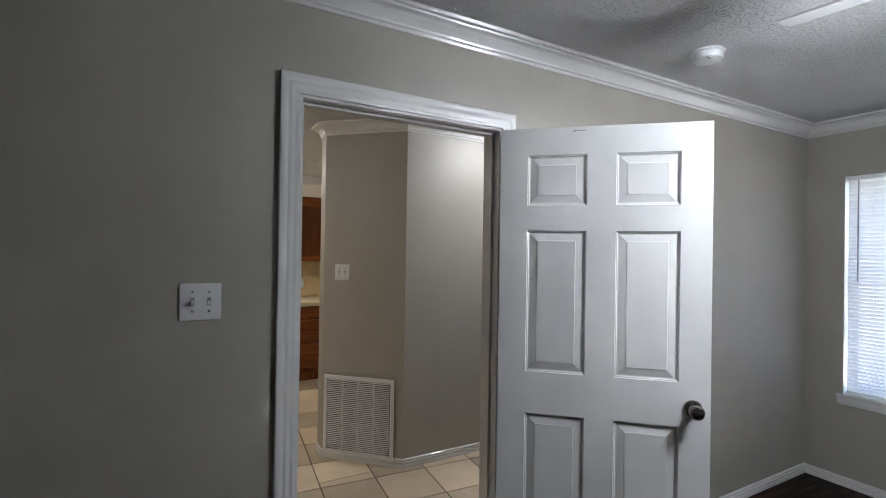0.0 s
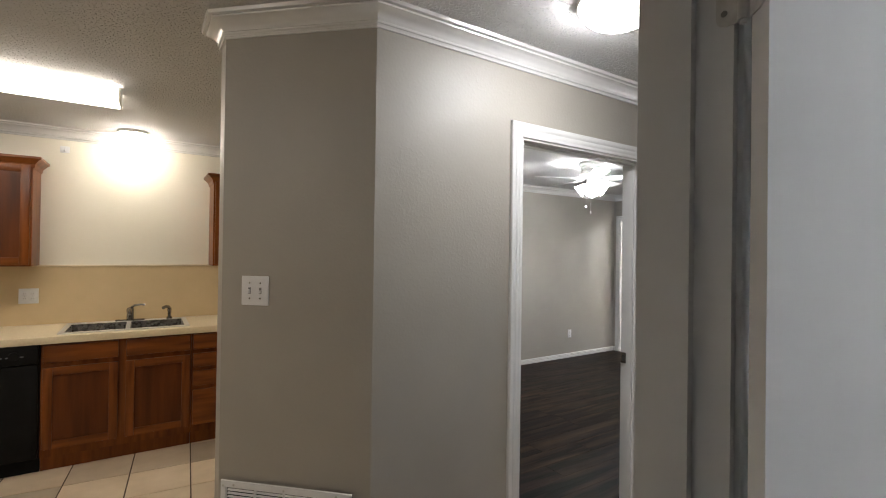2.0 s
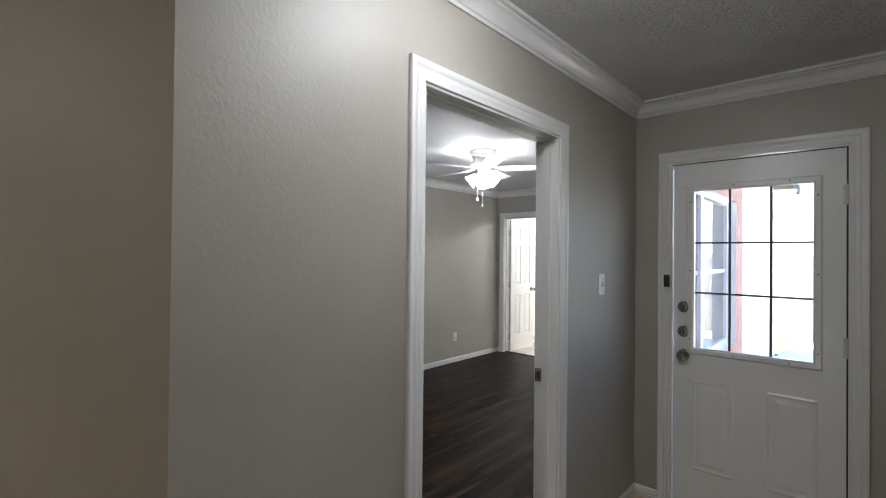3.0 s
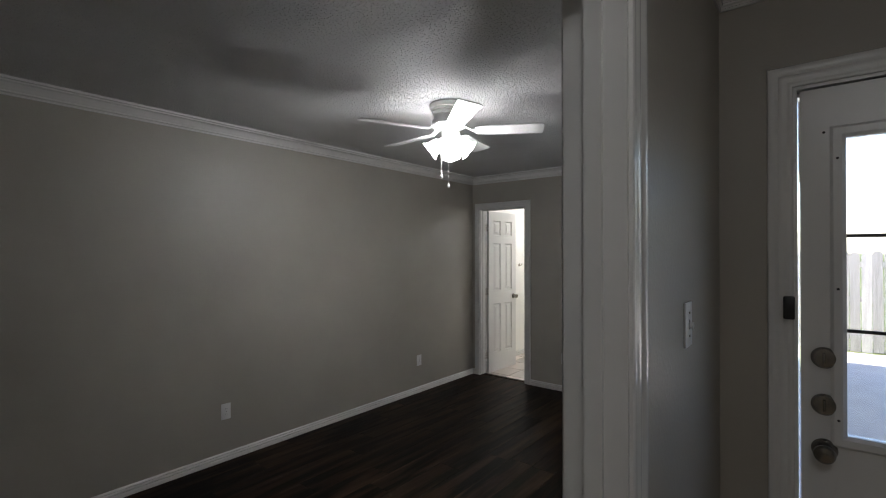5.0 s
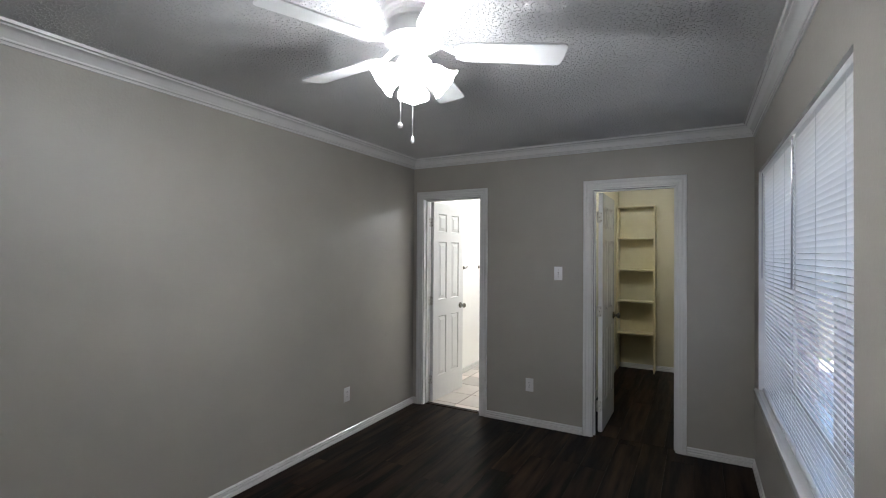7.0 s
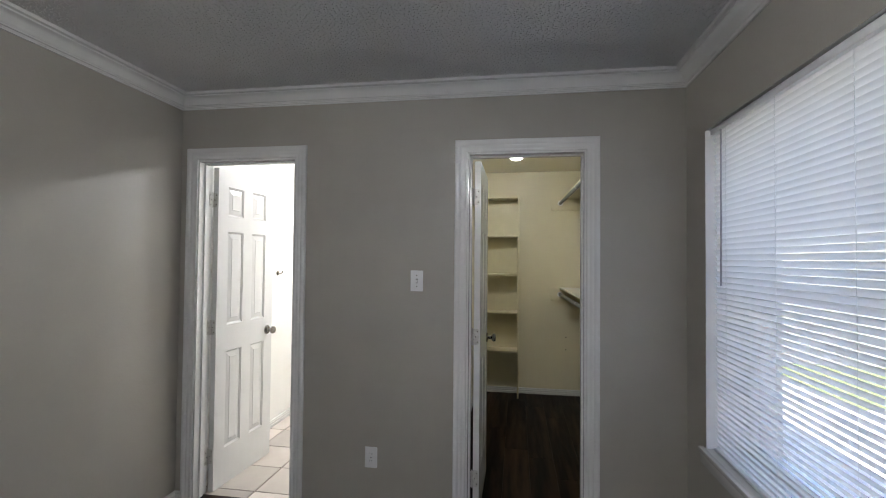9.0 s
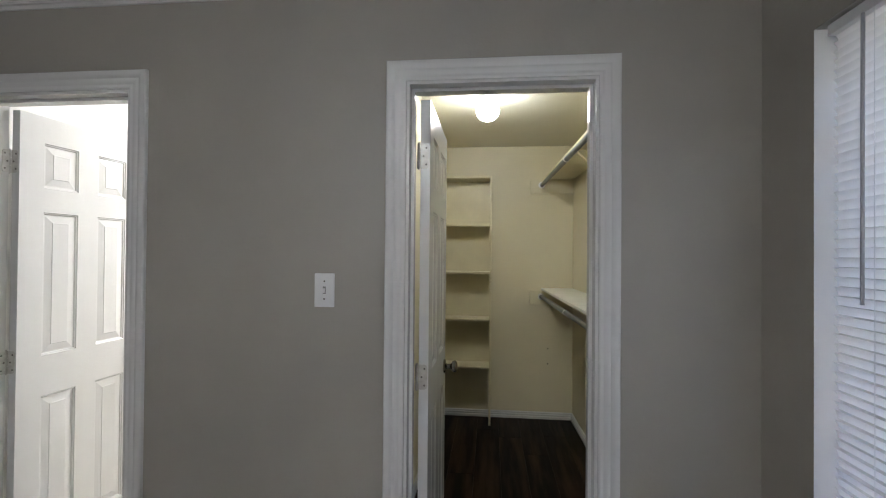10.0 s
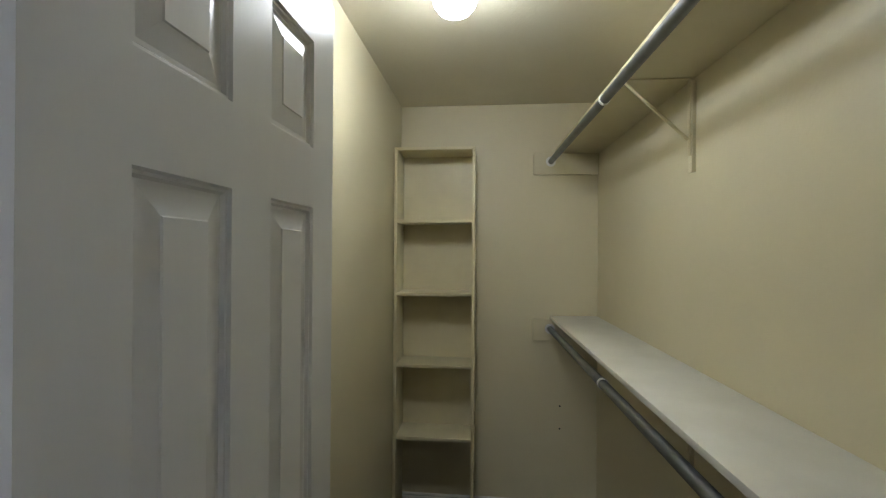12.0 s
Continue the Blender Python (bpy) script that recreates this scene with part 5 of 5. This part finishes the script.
for i in range(6):
    bm.faces.new((a[i], a[(i + 1) % 6], b[(i + 1) % 6], b[i]))
picket = mesh_of("picket", bm, FENCEWOOD)
for k in range(100):
    o = new("picket", picket)
    o.parent = fence
    o.matrix_basis = pose(random.uniform(-0.004, 0.004), -7.0 + k * 0.147, random.uniform(-0.012, 0.012), random.uniform(-0.6, 0.6), 0, random.uniform(-2, 2))
for z in (0.25, 0.9, 1.5):
    bm = bmesh.new()
    box(bm, 0.020, 0.058, -7.1, 7.7, z - 0.045, z + 0.045)
    part("rail", bm, FENCEWOOD, fence)
for k in range(7):
    bm = bmesh.new()
    box(bm, 0.060, 0.150, -7.0 + k * 2.4, -6.91 + k * 2.4, 0, 1.72, 0.004)
    part("post", bm, FENCEWOOD, fence)

# ---- floors: planks and tiles ----
def sub_floor(name, x0, x1, y0, y1, m, label):
    bm = bmesh.new()
    box(bm, x0, x1, y0, y1, -0.02, -0.007)
    return structure(name, bm, m, label, "floor")


def plank_floor(name, x0, x1, y0, y1, label):
    f = sub_floor(name, x0, x1, y0, y1, SUBFLOOR, label)
    cache = {}
    w, l, g = 0.178, 1.22, 0.0003
    y, row = y1, 0
    while y > y0 + 0.02:
        ya = max(y0, y - w)
        x = x0 - random.uniform(0.1, 1.1)
        while x < x1:
            a, b = max(x, x0), min(x + l, x1)
            if b - a > 0.03:
                key = (round(b - a, 3), round(y - ya, 3))
                if key not in cache:
                    bm = bmesh.new()
                    box(bm, -(b - a) / 2 + g, (b - a) / 2 - g, -(y - ya) / 2 + g, (y - ya) / 2 - g, -0.0068, 0.0)
                    bmesh.ops.bevel(bm, geom=[e for e in bm.edges if all(v.co.z > -0.001 for v in e.verts)], offset=0.0005, segments=1, affect="EDGES")
                    cache[key] = mesh_of("plank", bm, PLANK, False)
                o = new("plank", cache[key])
                o.parent = f
                o.location = ((a + b) / 2, (y + ya) / 2, 0)
            x += l
        y, row = ya, row + 1
    return f


def tile_floor(name, rects, pitch, turn, ox, oy, m, label):
    """Square tiles on a grid turned by some degrees; whole tiles whose middles lie in any of the rectangles."""
    x0, x1, y0, y1 = min(r[0] for r in rects), max(r[1] for r in rects), min(r[2] for r in rects), max(r[3] for r in rects)
    f = None
    for r in rects:
        bm = bmesh.new()
        box(bm, r[0], r[1], r[2], r[3], -0.02, -0.0042)
        o = structure(name, bm, GROUT, label, "floor")
        f = f or o
    bm = bmesh.new()
    h = pitch / 2 - 0.0042
    box(bm, -h, h, -h, h, -0.0041, 0.0)
    bmesh.ops.bevel(bm, geom=[e for e in bm.edges if all(v.co.z > -0.001 for v in e.verts)], offset=0.0014, segments=1, affect="EDGES")
    me = mesh_of("tile", bm, m, False)
    c, s = math.cos(radians(turn)), math.sin(radians(turn))
    for i in range(-30, 31):
        for j in range(-30, 31):
            u, v = (i + 0.5) * pitch, (j + 0.5) * pitch
            x, y = ox + c * u - s * v, oy + s * u + c * v
            m4 = pose(x, y, random.uniform(-0.0003, 0.0003), 0, 0, turn)
            ring = [m4 @ Vector((a, b, 0)) for a, b in ((-h, -h), (h, -h), (h, h), (-h, h))]
            for r in rects:
                inside = sum(r[0] <= p.x <= r[1] and r[2] <= p.y <= r[3] for p in ring)
                if inside == 4:
                    o = new("tile", me)
                elif max(p.x for p in ring) > r[0] and min(p.x for p in ring) < r[1] and max(p.y for p in ring) > r[2] and min(p.y for p in ring) < r[3]:
                    bm = bmesh.new()
                    box(bm, -h, h, -h, h, -0.0041, 0.0)
                    bm.transform(m4)
                    for co, no in (((r[0], 0, 0), (-1, 0, 0)), ((r[1], 0, 0), (1, 0, 0)), ((0, r[2], 0), (0, -1, 0)), ((0, r[3], 0), (0, 1, 0))):
                        bmesh.ops.bisect_plane(bm, geom=bm.verts[:] + bm.edges[:] + bm.faces[:], plane_co=co, plane_no=no, clear_outer=True)
                    if not bm.faces:
                        bm.free()
                        continue
                    bm.transform(m4.inverted())
                    o = new("tile", mesh_of("tile", bm, m, False))
                else:
                    continue
                o.parent = f
                o.matrix_basis = m4


plank_floor("floor_bedroom", 1.415, BE + 0.06, W2A + 0.05, BN, "dark brown wood plank floor")
plank_floor("floor_closet", BE + 0.06, CLE, CLW, CLN, "dark brown wood plank closet floor")
plank_floor("floor_first_room", -2.2, R1E, -2.6, W1A + 0.05, "dark brown wood plank floor")
tile_floor("floor_hall", [(KW, FDX, W1A + 0.06, W2A + 0.045), (KW, 1.30, W2A + 0.05, KN)], 0.357, -4.0, 0.331, 4.841, TILE, "beige ceramic tile floor with brown grout")
tile_floor("floor_bath", [(BE + 0.08, CLE, CLN + 0.115, 6.215)], 0.335, 0, 6.86, 5.40, BATHTILE, "pale ceramic bathroom tile floor")
slab("threshold", BE + 0.040, BE + 0.090, BD[0], BD[1], -0.002, 0.006, PLANK, "dark wood transition strip at the bathroom door", "trim")
slab("threshold", D1[0], D1[1], W1A + 0.030, W1A + 0.075, -0.002, 0.006, PLANK, "dark wood transition strip at a doorway", "trim")
slab("threshold", D2[0], D2[1], W2A + 0.030, W2A + 0.070, -0.002, 0.006, PLANK, "dark wood transition strip at a doorway", "trim")
